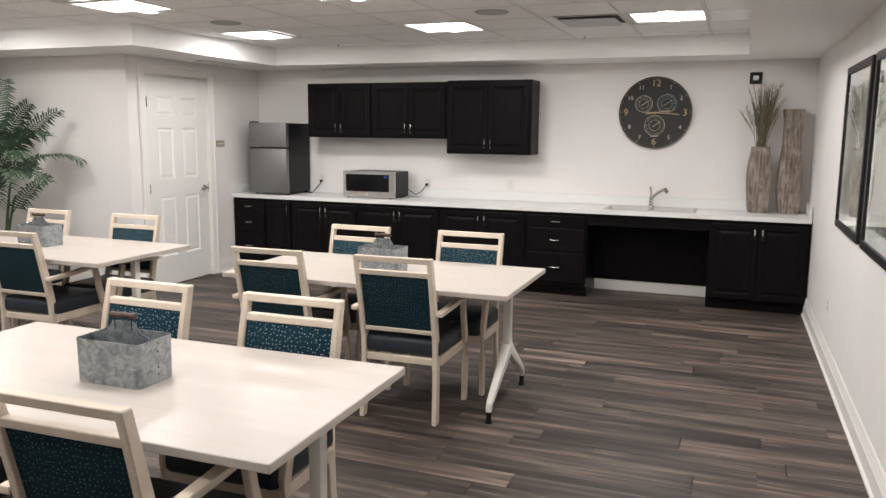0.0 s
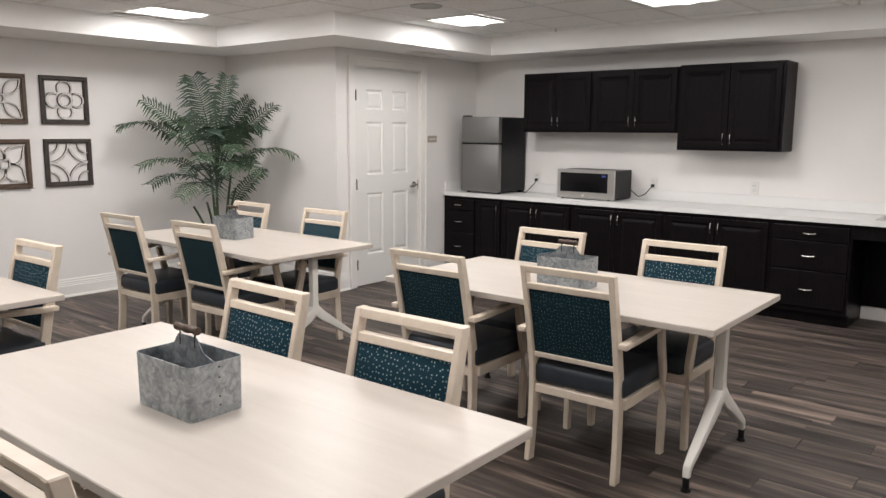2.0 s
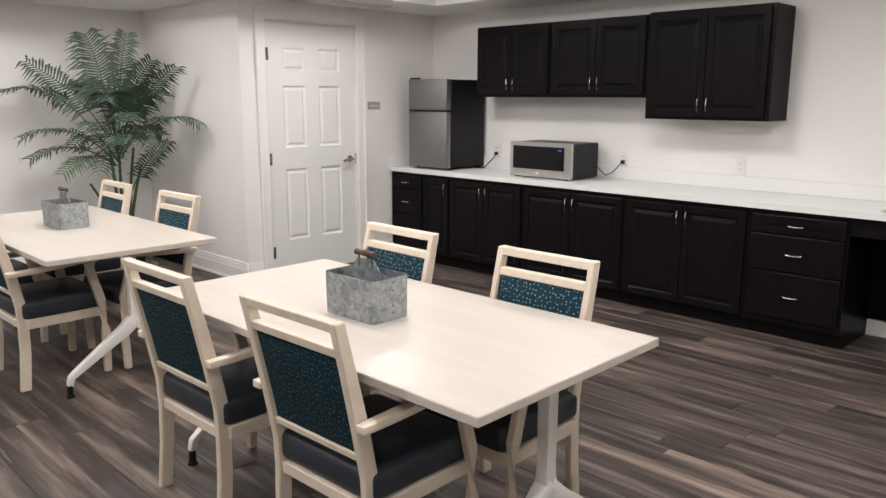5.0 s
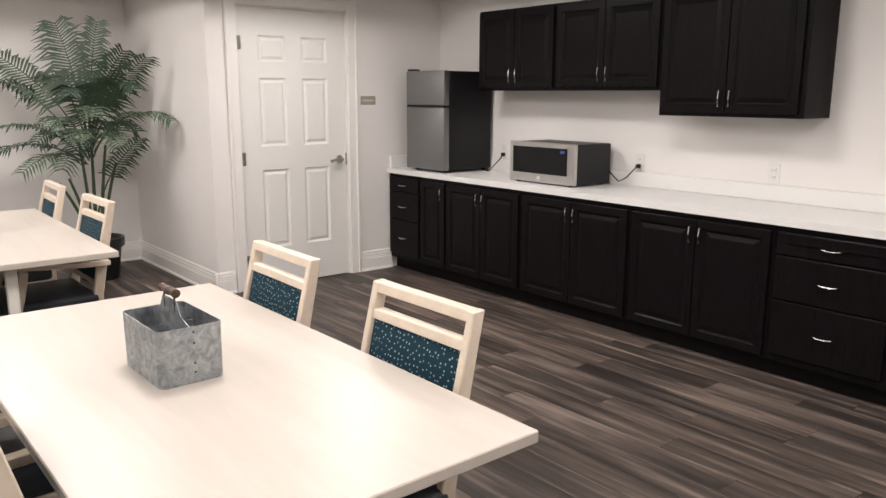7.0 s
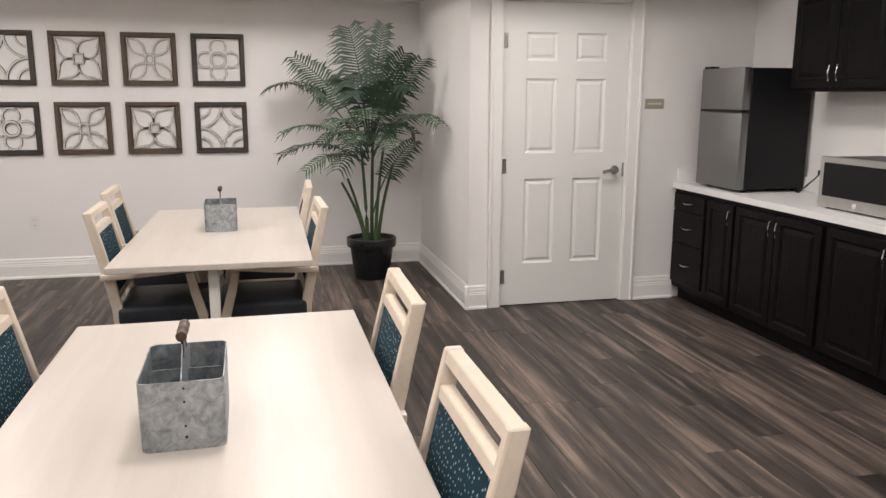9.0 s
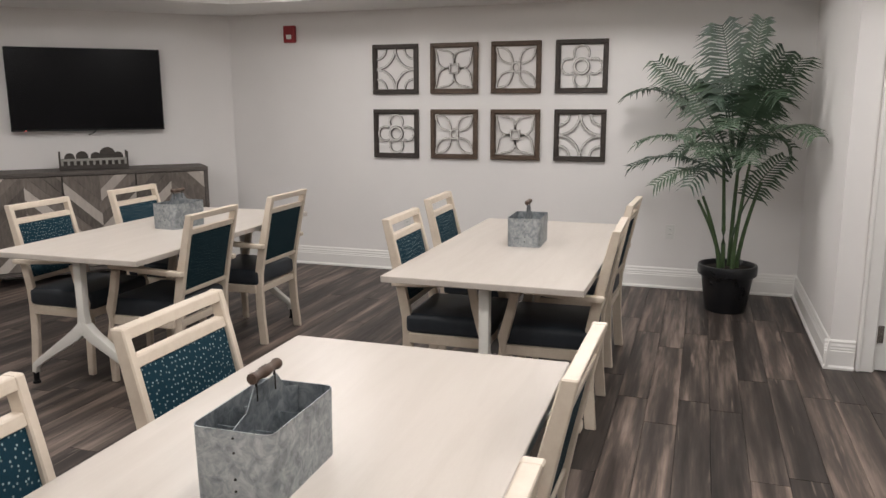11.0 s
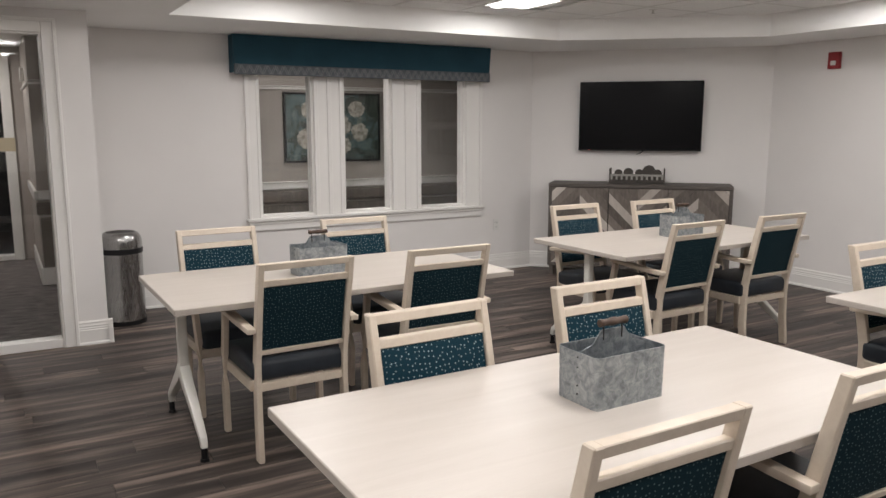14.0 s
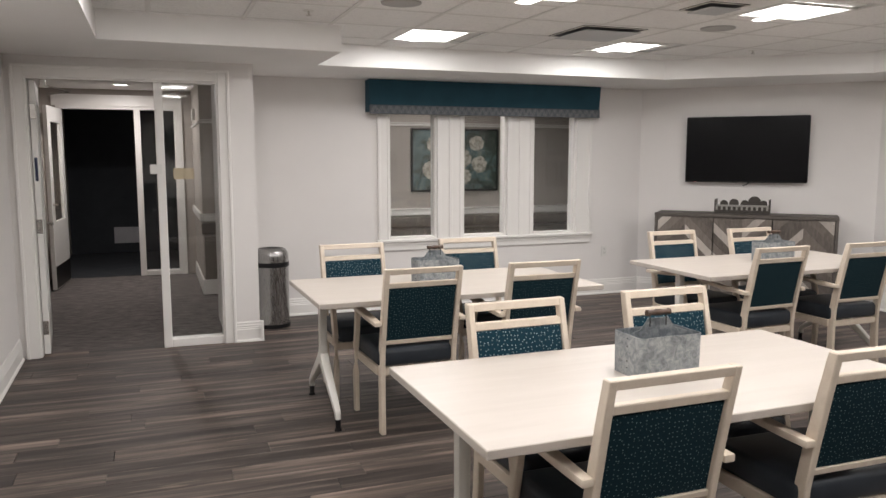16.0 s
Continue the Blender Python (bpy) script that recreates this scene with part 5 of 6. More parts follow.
def chevron_wood():
    mat = material("chevron_plank", (0.2, 0.17, 0.15), 0.6)
    net = Net(mat)
    rnd = net.random()
    v = net.mapped((10, 10, 2.5), (0, 0.6, 0))
    grain = net.noise(v, 5, 5, 0.6)
    tone = net.ramp(rnd, (0.0, (0.075, 0.062, 0.052)), (0.40, (0.13, 0.108, 0.092)), (0.62, (0.19, 0.160, 0.138)), (0.72, (0.46, 0.41, 0.365)), (1.0, (0.62, 0.565, 0.51)))
    net.colour(net.mix(0.22, tone, net.ramp(grain, (0.35, (0.10, 0.085, 0.075)), (0.65, (0.34, 0.30, 0.265)))))
    net.bump(grain, 0.2, 0.002)
    return mat


CHEV = chevron_wood()
CW, CH, CD = 0.895, 0.955, 0.42
cred = thing("sideboard", "weathered grey wood sideboard with three chevron-plank doors", "sideboard", m=on_diagonal(1.155, 0) @ pose(0, -0.03, 0))
boxed("top", (-CW, -CD, CH - 0.035), (CW, 0, CH), GREYWOOD, cred, 0.003)
for x0, x1 in ((-CW + 0.002, -CW + 0.032), (CW - 0.032, CW - 0.002)):
    boxed("side_panel", (x0, -CD + 0.004, 0.10), (x1, -0.004, CH - 0.035), GREYWOOD, cred, 0.002)
boxed("bottom_panel", (-CW + 0.032, -CD + 0.004, 0.10), (CW - 0.032, -0.004, 0.13), GREYWOOD, cred, 0.002)
boxed("back_panel", (-CW + 0.032, -0.02, 0.13), (CW - 0.032, -0.004, CH - 0.035), GREYWOOD, cred)
for x in (-CW + 0.04, CW - 0.04):
    for y in (-CD + 0.04, -0.04):
        boxed("leg", (x - 0.022, y - 0.022, 0), (x + 0.022, y + 0.022, 0.10), GREYWOOD, cred, 0.002)
DW = (2 * CW - 0.064) / 3
for d in range(3):
    dx0 = -CW + 0.032 + d * DW
    panel = boxed("door", (dx0 + 0.003, -CD + 0.018, 0.133), (dx0 + DW - 0.003, -CD + 0.034, CH - 0.038), GREYWOOD, cred)
    mid = dx0 + DW / 2
    z0, z1 = 0.136, CH - 0.041
    for half, hx0, hx1, slope in ((0, dx0 + 0.005, mid, 1), (1, mid, dx0 + DW - 0.005, -1)):
        if d == 1:
            slope = -slope
        step = 0.105
        for k in range(-5, 12):
            zc = z0 + k * step + (0.03 if d == 1 else 0)
            rect = [(hx0, z0), (hx1, z0), (hx1, z1), (hx0, z1)]
            poly = clip_poly(rect, hx0 if slope > 0 else hx1, zc + 0.0015, -slope * 0.7071, 0.7071)
            poly = clip_poly(poly, hx0 if slope > 0 else hx1, zc + step - 0.0015, slope * 0.7071, -0.7071) if len(poly) > 2 else poly
            if len(poly) < 3:
                continue
            bm = bmesh.new()
            jut = -CD + 0.004 + (k % 3) * 0.001
            front, back = [bm.verts.new((x, jut, z)) for x, z in poly], [bm.verts.new((x, -CD + 0.018, z)) for x, z in poly]
            bm.faces.new(front)
            for q in range(len(poly)):
                bm.faces.new((front[q], front[(q + 1) % len(poly)], back[(q + 1) % len(poly)], back[q]))
            part("chevron_plank", bm, CHEV, panel)

tray = thing("decorative_tray", "dark carved wooden tray with pierced gallery front on the sideboard", "tray", m=on_diagonal(1.13, CH) @ pose(0, -0.20, 0))
DARKT = woody("dark_carved_wood", (0.035, 0.03, 0.027), (0.085, 0.072, 0.062), 0.65, (1.2, 10, 10), 8)
boxed("base", (-0.27, -0.09, 0.004), (0.27, 0.09, 0.018), DARKT, tray, 0.002)
PALE = painted("pale_distressed_paint", (0.34, 0.33, 0.30), 0.7, 0.1)
for z in (0.026, 0.082):
    boxed("gallery_rail", (-0.262, -0.088, z - 0.008), (0.262, -0.076, z + 0.012), PALE if z > 0.05 else DARKT, tray, 0.002)
for k in range(11):
    x = -0.25 + k * 0.05
    boxed("gallery_post", (x - 0.010, -0.086, 0.018), (x + 0.010, -0.078, 0.090), PALE, tray, 0.002)
for x in (-0.268, 0.268):
    for y in (-0.085, 0.085):
        boxed("corner_post", (x - 0.007, y - 0.007, 0), (x + 0.007, y + 0.007, 0.150), DARKT, tray, 0.002)
boxed("back_board", (-0.262, 0.076, 0.018), (0.262, 0.088, 0.085), DARKT, tray, 0.002)
for cx, r in ((-0.19, 0.042), (-0.09, 0.050), (0.02, 0.044), (0.115, 0.066), (0.20, 0.044)):
    bm = bmesh.new()
    rod(bm, (cx, 0.05, 0.095 + (r - 0.044) * 0.9), (cx, 0.07, 0.095 + (r - 0.044) * 0.9), r, r * 0.94, 24)
    part("carved_disc", bm, DARKT, tray)

strobe = thing("fire_alarm", "red wall-mounted fire alarm strobe", "fire alarm", m=pose(WEST, 1.88, 2.125, 0, 0, 90))
REDP = material("red_plastic", (0.28, 0.018, 0.022), 0.45)
boxed("housing", (-0.058, -0.04, -0.075), (0.058, -0.001, 0.075), REDP, strobe, 0.008, "", None, 2)
boxed("lens", (-0.022, -0.056, -0.045), (0.028, -0.038, -0.005), WHITEPL, strobe, 0.006, "clear strobe lens")

# ---- carved plaques ----
BARS = woody("whitewashed_carving", (0.50, 0.48, 0.455), (0.74, 0.72, 0.69), 0.7, (6, 6, 6), 9)
DARKF = woody("dark_plaque_wood", (0.020, 0.015, 0.012), (0.055, 0.042, 0.034), 0.6, (6, 6, 6), 7)
BROWNF = woody("brown_plaque_wood", (0.045, 0.028, 0.018), (0.115, 0.075, 0.05), 0.6, (6, 6, 6), 7)
HALF = 0.213


def plaque(design, m):
    mat = DARKF if design in "AD" else BROWNF
    label = {"A": "dark framed carved plaque with a concave diamond", "B": "brown framed carved plaque with four petals round a square", "C": "brown framed carved plaque with four pointed leaves", "D": "dark framed carved plaque with interlaced circles"}[design]
    ob = thing("wall_plaque", label, "plaque", "carved wall plaques", m)
    bm = bmesh.new()
    f = 0.034
    for lo, hi in (((-HALF, -HALF), (HALF, -HALF + f)), ((-HALF, HALF - f), (HALF, HALF)), ((-HALF, -HALF + f), (-HALF + f, HALF - f)), ((HALF - f, -HALF + f), (HALF, HALF - f))):
        box(bm, (lo[0], -0.028, lo[1]), (hi[0], -0.001, hi[1]), 0.003)
    q = HALF - f
    for lo, hi in (((-q, -q), (q, -q + 0.008)), ((-q, q - 0.008), (q, q)), ((-q, -q + 0.008), (-q + 0.008, q - 0.008)), ((q - 0.008, -q + 0.008), (q, q - 0.008))):
        box(bm, (lo[0], -0.018, lo[1]), (hi[0], -0.001, hi[1]))
    part("frame", bm, mat, ob)
    q -= 0.006
    for pts, wide, lift, closed in carve(design, q):
        # wider dark wood band: brown edges plus the shadow side, put into colour
        dark = bmesh.new()
        band(dark, pts, 0.0185 * wide, -0.018 - lift, -0.003, closed)
        piece = part("carving", dark, mat, ob)
        bm = bmesh.new()
        band(bm, pts, 0.0130 * wide, -0.0215 - lift, -0.0175 - lift, closed)
        part("carving_face", bm, BARS, piece, "whitewashed carving face")
    return ob


def carve(design, q):
    """The bands of one plaque: points, width, lift, closed."""
    out = []
    if design == "A":
        for sx, sz, a in ((-1, -1, 0), (1, -1, 90), (1, 1, 180), (-1, 1, 270)):
            out.append((arc(sx * q, sz * q, q * 0.98, q * 0.98, a, a + 90), 1.0, 0.0, False))
            out.append((arc(sx * q, sz * q, q * 0.50, q * 0.50, a, a + 90), 0.9, 0.0, False))
    elif design == "D":
        out.append((arc(0, 0, 0.058, 0.058, 0, 345), 1.15, 0.007, True))
        for a in range(4):
            cx, cz = 0.104 * math.cos(a * math.pi / 2), 0.104 * math.sin(a * math.pi / 2)
            out.append((arc(cx, cz, 0.062, 0.062, a * 90 - 122, a * 90 + 122), 0.9, 0.0, False))
    elif design == "C":
        out.append((arc(0, 0, 0.034, 0.040, 0, 345), 1.0, 0.002, True))
        for a in range(4):
            t = radians(45 + 90 * a)
            for s in (-1, 1):
                pts = []
                for k in range(13):
                    u = k / 12
                    along, off = 0.042 + u * (q * 1.36 - 0.042), s * 0.047 * math.sin(math.pi * u) ** 0.9
                    pts.append((along * math.cos(t) - off * math.sin(t), along * math.sin(t) + off * math.cos(t)))
                out.append((pts, 0.8, 0.0, False))
    else:
        out.append(([(-0.036, -0.036), (0.036, -0.036), (0.036, 0.036), (-0.036, 0.036)], 1.0, 0.002, True))
        for a in range(4):
            m2 = Matrix.Rotation(a * math.pi / 2, 2)
            pts = [(0.0, 0.045), (0.0, 0.080), (0.012, 0.115), (0.045, 0.142), (0.10, 0.152), (q * 0.96, q * 0.96), (0.152, 0.10), (0.142, 0.045), (0.115, 0.012), (0.080, 0.0), (0.045, 0.0)]
            out.append(([tuple(m2 @ Vector(p)) for p in pts], 0.8, 0.0, False))
    return out


PY = [2.907, 3.447, 3.990, 4.535]
for row, designs in ((1.798, "ABCD"), (1.240, "DCBA")):
    for y, design in zip(PY, designs):
        plaque(design, pose(WEST, y, row, 0, 0, 90))


# ---- potted palm ----
LEAF = material("palm_leaf", (0.02, 0.05, 0.022), 0.5)
ln = Net(LEAF)
ln.colour(ln.mix(ln.math("MULTIPLY", ln.random(), 0.8), ln.ramp(ln.noise(ln.mapped(), 9, 4), (0.3, (0.012, 0.028, 0.018)), (0.7, (0.032, 0.062, 0.038))), (0.09, 0.14, 0.08)))
CANE = woody("green_cane", (0.025, 0.050, 0.018), (0.07, 0.12, 0.045), 0.5, (10, 10, 1.5), 7)
POTM = painted("black_glazed_pot", (0.010, 0.011, 0.013), 0.3, 0.1)
SOIL = painted("dark_soil", (0.025, 0.02, 0.015), 0.95, 0.4, 60, 0.6)
palm = thing("potted_palm", "tall artificial palm with feathery fronds in a black pot", "plant", m=pose(-6.87, 5.725, 0))
bm = bmesh.new()
lathe(bm, [(0.0, 0.0), (0.138, 0.0), (0.145, 0.008), (0.180, 0.262), (0.182, 0.270), (0.203, 0.272), (0.207, 0.280), (0.208, 0.335), (0.204, 0.346), (0.190, 0.346), (0.184, 0.335), (0.180, 0.29), (0.0, 0.29)], 40)
bmesh.ops.remove_doubles(bm, verts=bm.verts, dist=0.0005)
part("pot", bm, POTM, palm, "black pot with a thick rim", True)
bm = bmesh.new()
lathe(bm, [(0.0, 0.325), (0.07, 0.322), (0.13, 0.315), (0.1815, 0.312)], 24)
bmesh.ops.remove_doubles(bm, verts=bm.verts, dist=0.0005)
part("soil", bm, SOIL, palm, "dark soil", True)
rng = random.Random(11)
for k, (x, y, dx, dy, top) in enumerate(((0.02, -0.035, -0.02, -0.03, 1.15), (0.04, 0.03, 0.03, 0.05, 1.10), (-0.04, 0.01, -0.02, 0.02, 1.25), (0.00, 0.06, 0.02, 0.09, 0.95), (0.05, -0.06, 0.04, -0.10, 0.85), (-0.03, -0.05, -0.03, -0.13, 0.80))):
    bm = bmesh.new()
    n = 9
    pts = [(x + dx * (i / n) ** 1.5 * 1.4, y + dy * (i / n) ** 1.5 * 1.4, 0.31 + (top - 0.31) * i / n) for i in range(n + 1)]
    sweep(bm, pts, [0.017 - 0.007 * i / n for i in range(n + 1)], True, 8)
    part("cane", bm, CANE, palm, "smooth green cane", True)


def frond(dx, dy, tip, foot, leaf=0.2, start=0.30):
    """A feathery frond: a midrib that arches over, with narrow drooping leaflets on both sides."""
    bm = bmesh.new()
    n = 22
    flat = Vector((dx, dy, 0))
    p0 = flat * 0.06 + Vector((0, 0, foot))
    upright = tip > foot + 0.55
    p1 = flat * (0.30 if upright else 0.50) + Vector((0, 0, foot + (tip - foot) * 0.62 if upright else max(foot, tip) + 0.20))
    p2 = flat + Vector((0, 0, tip))
    pts = [p0 * (1 - t) ** 2 + p1 * 2 * t * (1 - t) + p2 * t * t for t in (i / n for i in range(n + 1))]
    length = sum((b - a).length for a, b in zip(pts, pts[1:]))
    sweep(bm, pts, [0.0065 * (1 - 0.8 * i / n) + 0.001 for i in range(n + 1)], True, 6)
    count = int(length * (1 - start) * 42)
    spread = Vector((0.45, 0.89, 0))
    for i in range(count):
        u = (i + 0.5) / count
        t = start + (1 - start) * u
        k = min(int(t * n), n - 1)
        q = pts[k].lerp(pts[k + 1], t * n - k)
        way = (pts[k + 1] - pts[k]).normalized()
        side = way.cross(Vector((0, 0, 1)))
        if side.dot(spread) < 0:
            side = -side
        broad = spread - way * spread.dot(way)
        side = (side * 0.8 + broad * 1.3 * abs(way.z) ** 0.7).normalized()
        up = side.cross(way)
        up = up if up.z > 0 else -up
        size = leaf * 1.02 * (0.34 + 0.66 * math.sin(math.pi * min(1.0, 0.25 + 0.62 * u))) * (0.85 + 0.3 * rng.random())
        for s in (-1, 1):
            aim = (side * s + way * (0.12 + 0.45 * u + 0.12 * rng.random()) + up * (0.10 + 0.12 * rng.random())).normalized()
            mid = q + aim * size * 0.5 + Vector((0, 0, -0.02 * size))
            end = q + aim * size + Vector((0, 0, -(0.12 + 0.42 * rng.random()) * size))
            for v in (mid, end):
                v.x, v.y = max(v.x, -0.54), min(v.y, 0.515)
            wide = way * 0.0105
            a = [bm.verts.new(q - wide * 0.5), bm.verts.new(q + wide * 0.5), bm.verts.new(mid + wide), bm.verts.new(mid - wide), bm.verts.new(end)]
            crease = bm.verts.new(mid + Vector((0, 0, -0.003)))
            bm.faces.new((a[0], a[1], a[2], crease))
            bm.faces.new((a[0], crease, a[3]))
            bm.faces.new((a[3], crease, a[4]))
            bm.faces.new((crease, a[2], a[4]))
    part("frond", bm, LEAF, palm)


FRONDS = [(-0.14, -0.14, 2.05, 1.10, 0.25), (0.06, 0.12, 2.06, 1.10, 0.16), (-0.30, -0.58, 1.82, 1.10, 0.20, 0.38), (-0.36, -0.80, 1.56, 1.05, 0.18, 0.40),
          (-0.20, -0.70, 1.20, 1.00, 0.17, 0.34), (0.02, -0.72, 1.04, 0.95, 0.17, 0.32), (0.48, 0.34, 1.78, 1.15, 0.20), (0.20, 0.26, 1.84, 1.15, 0.18),
          (0.64, 0.44, 1.30, 1.05, 0.17, 0.34), (0.42, 0.24, 1.54, 1.10, 0.18), (0.34, 0.30, 1.16, 0.55, 0.15, 0.42), (0.18, -0.54, 0.92, 0.95, 0.17),
          (0.34, -0.30, 0.94, 0.98, 0.18), (0.55, -0.22, 1.16, 1.05, 0.18), (0.60, 0.06, 1.12, 1.05, 0.18), (0.46, -0.08, 1.34, 1.10, 0.19),
          (0.30, -0.36, 1.26, 1.05, 0.19), (-0.28, 0.26, 1.40, 1.10, 0.18), (-0.26, -0.24, 1.60, 1.12, 0.20), (0.10, 0.36, 1.20, 1.0, 0.17),
          (0.38, -0.20, 1.08, 1.00, 0.18), (0.34, 0.14, 1.22, 1.05, 0.18), (0.10, -0.40, 1.14, 1.0, 0.18), (0.22, -0.16, 1.50, 1.12, 0.18)]
for spec in FRONDS:
    frond(*spec)

# ---- waste bin ----
wbin = thing("waste_bin", "round stainless steel waste bin with an open domed top", "bin", m=pose(-1.530, -0.085, 0, 0, 0, 30) @ Matrix.Diagonal((1.18, 1.18, 1, 1)))
bm = bmesh.new()
rod(bm, (0, 0, 0), (0, 0, 0.035), 0.134, 0.134, 40)
part("base_ring", bm, BLACK, wbin, "black plastic base ring", True)
bm = bmesh.new()
lathe(bm, [(0.130, 0.034), (0.130, 0.565)], 48)
BINSTEEL = steel("bin_steel", (0.40, 0.395, 0.39), 0.24, (40, 40, 1))
part("body", bm, BINSTEEL, wbin, "", True)
bm = bmesh.new()
lathe(bm, [(0.132, 0.560), (0.135, 0.562), (0.135, 0.600), (0.132, 0.602), (0.10, 0.602)], 48)
part("collar", bm, BLACK, wbin, "black plastic collar", True)
bm = bmesh.new()
lathe(bm, [(0.131, 0.600), (0.131, 0.655), (0.127, 0.685), (0.116, 0.708), (0.104, 0.720), (0.094, 0.725), (0.090, 0.720)], 48)
part("dome", bm, BINSTEEL, wbin, "brushed steel domed top", True)
bm = bmesh.new()
rod(bm, (0, 0, 0.66), (0, 0, 0.7175), 0.0905, None, 32)
part("liner", bm, BLACK, wbin, "dark opening")

# ---- clock ----
FACE = painted("charcoal_clock_face", (0.022, 0.021, 0.020), 0.6, 0.3, 40, 0.2)
CREAM = material("cream_print", (0.52, 0.47, 0.38), 0.7)
GOLD = material("aged_brass_print", (0.42, 0.32, 0.17), 0.6)
PALEB = material("pale_blue_print", (0.30, 0.38, 0.40), 0.7)
clock = thing("wall_clock", "large round charcoal wall clock with cream numerals and three small dials", "clock", m=pose(-1.072, NORTH, 1.816))
CR = 0.352
bm = bmesh.new()
disc(bm, 0, 0, CR, -0.028, -0.002, 72)
part("case", bm, FACE, clock)
bm = bmesh.new()
band(bm, arc(0, 0, CR - 0.006, CR - 0.006, 0, 355, 71), 0.014, -0.036, -0.004, True)
part("rim", bm, woody("rusty_rim", (0.03, 0.022, 0.017), (0.10, 0.075, 0.055), 0.6, (3, 3, 3), 12), clock, "dark aged rim")
for h in range(1, 13):
    a = radians(90 - 30 * h)
    big = h % 3 == 0
    r = CR * (0.81 if big else 0.80)
    lettering(str(h), 0.095 if big else 0.058, GOLD if big else CREAM, clock, "numeral", pose(r * math.cos(a), -0.0295, r * math.sin(a), 90, 0, 0))
bm = bmesh.new()
for k in range(12):
    a = radians(30 * k)
    band(bm, [(CR * 0.93 * math.cos(a), CR * 0.93 * math.sin(a)), (CR * 0.955 * math.cos(a), CR * 0.955 * math.sin(a))], 0.006, -0.0300, -0.0275)
tagged(part("hour_marks", bm, CREAM, clock), kind="stuff")
for cx, cz, r, mat in ((-0.112, 0.085, 0.082, CREAM), (0.108, 0.088, 0.090, PALEB), (0.0, -0.125, 0.098, CREAM)):
    bm = bmesh.new()
    band(bm, arc(cx, cz, r, r, 0, 350, 35), 0.004, -0.0300, -0.0275, True)
    band(bm, arc(cx, cz, r * 0.55, r * 0.55, 0, 350, 35), 0.003, -0.0300, -0.0275, True)
    for k in range(24):
        a = radians(15 * k)
        inner = 0.80 if k % 2 else 0.72
        band(bm, [(cx + r * inner * math.cos(a), cz + r * inner * math.sin(a)), (cx + r * 0.92 * math.cos(a), cz + r * 0.92 * math.sin(a))], 0.003, -0.0300, -0.0275)
    ang = radians(35)
    band(bm, [(cx - r * 0.3 * math.cos(ang), cz - r * 0.3 * math.sin(ang)), (cx + r * 0.7 * math.cos(ang), cz + r * 0.7 * math.sin(ang))], 0.005, -0.0305, -0.0275)
    part("small_dial", bm, mat, clock, "small printed gauge dial")
boxed("caption", (-0.035, -0.0300, -0.235), (0.035, -0.0275, -0.227), CREAM, clock)
for ang, length, w in ((-4, 0.235, 0.007), (8, 0.15, 0.011)):
    bm = bmesh.new()
    a = radians(ang)
    band(bm, [(-0.09 * math.cos(a), -0.09 * math.sin(a)), (0, 0), (length * math.cos(a), length * math.sin(a))], w, -0.0345 - w * 0.2, -0.0325 - w * 0.2)
    part("hand_pointer", bm, GOLD, clock, "thin brass clock pointer")
bm = bmesh.new()
disc(bm, 0, 0, 0.012, -0.038, -0.028, 20)
part("hub", bm, GOLD, clock)

switch = thing("wall_device", "small black wall device with a silver face", "wall device", m=pose(-0.161, NORTH, 2.140))
boxed("plate", (-0.055, -0.012, -0.055), (0.055, -0.001, 0.055), BLACK, switch, 0.004)
boxed("face", (-0.026, -0.020, -0.022), (0.026, -0.011, 0.022), STEEL, switch, 0.004, "silver centre")

# ---- vases on the counter ----
DRIFT = woody("driftwood", (0.13, 0.10, 0.08), (0.40, 0.345, 0.30), 0.75, (9, 9, 1.0), 4.0, 0.0, 0.3)
dn = Net(DRIFT)
worn = dn.ramp(dn.noise(dn.mapped((5, 5, 2.0)), 3.0, 5, 0.65, 0.6), (0.50, (0, 0, 0)), (0.66, (0.5, 0.5, 0.5)))
dn.colour(dn.mix(worn, dn.ramp(dn.noise(dn.mapped((14, 14, 1.2)), 5.0, 5, 0.6), (0.35, (0.10, 0.075, 0.06)), (0.65, (0.32, 0.26, 0.21))), (0.52, 0.47, 0.42)))


def wooden_vase(name, label, m, profile, depth, seed):
    """A four-sided vase of rough board, its width following the profile of (height, half width)."""
    ob = thing(name, label, "vase", m=m)
    r = random.Random(seed)
    bm = bmesh.new()
    rings = []
    for z, w in profile:
        rings.append([bm.verts.new((sx * w + r.uniform(-0.002, 0.002), sy * depth * (0.75 + 0.25 * w / 0.08), z)) for sx, sy in ((-1, -1), (-0.45, -1.12), (0.45, -1.12), (1, -1), (1, 1), (-1, 1))])
    for a, b in zip(rings, rings[1:]):
        for k in range(6):
            bm.faces.new((a[k], a[(k + 1) % 6], b[(k + 1) % 6], b[k]))
    bm.faces.new(rings[0][::-1])
    inner = [bm.verts.new(v.co * 1.0 + Vector((-v.co.x * 0.25, -v.co.y * 0.25, 0))) for v in rings[-1]]
    low = [bm.verts.new(v.co + Vector((0, 0, -0.12))) for v in inner]
    for k in range(6):
        j = (k + 1) % 6
        bm.faces.new((rings[-1][k], rings[-1][j], inner[j], inner[k]))
        bm.faces.new((inner[k], inner[j], low[j], low[k]))
    bm.faces.new(low)
    part("body", bm, DRIFT, ob)
    return ob


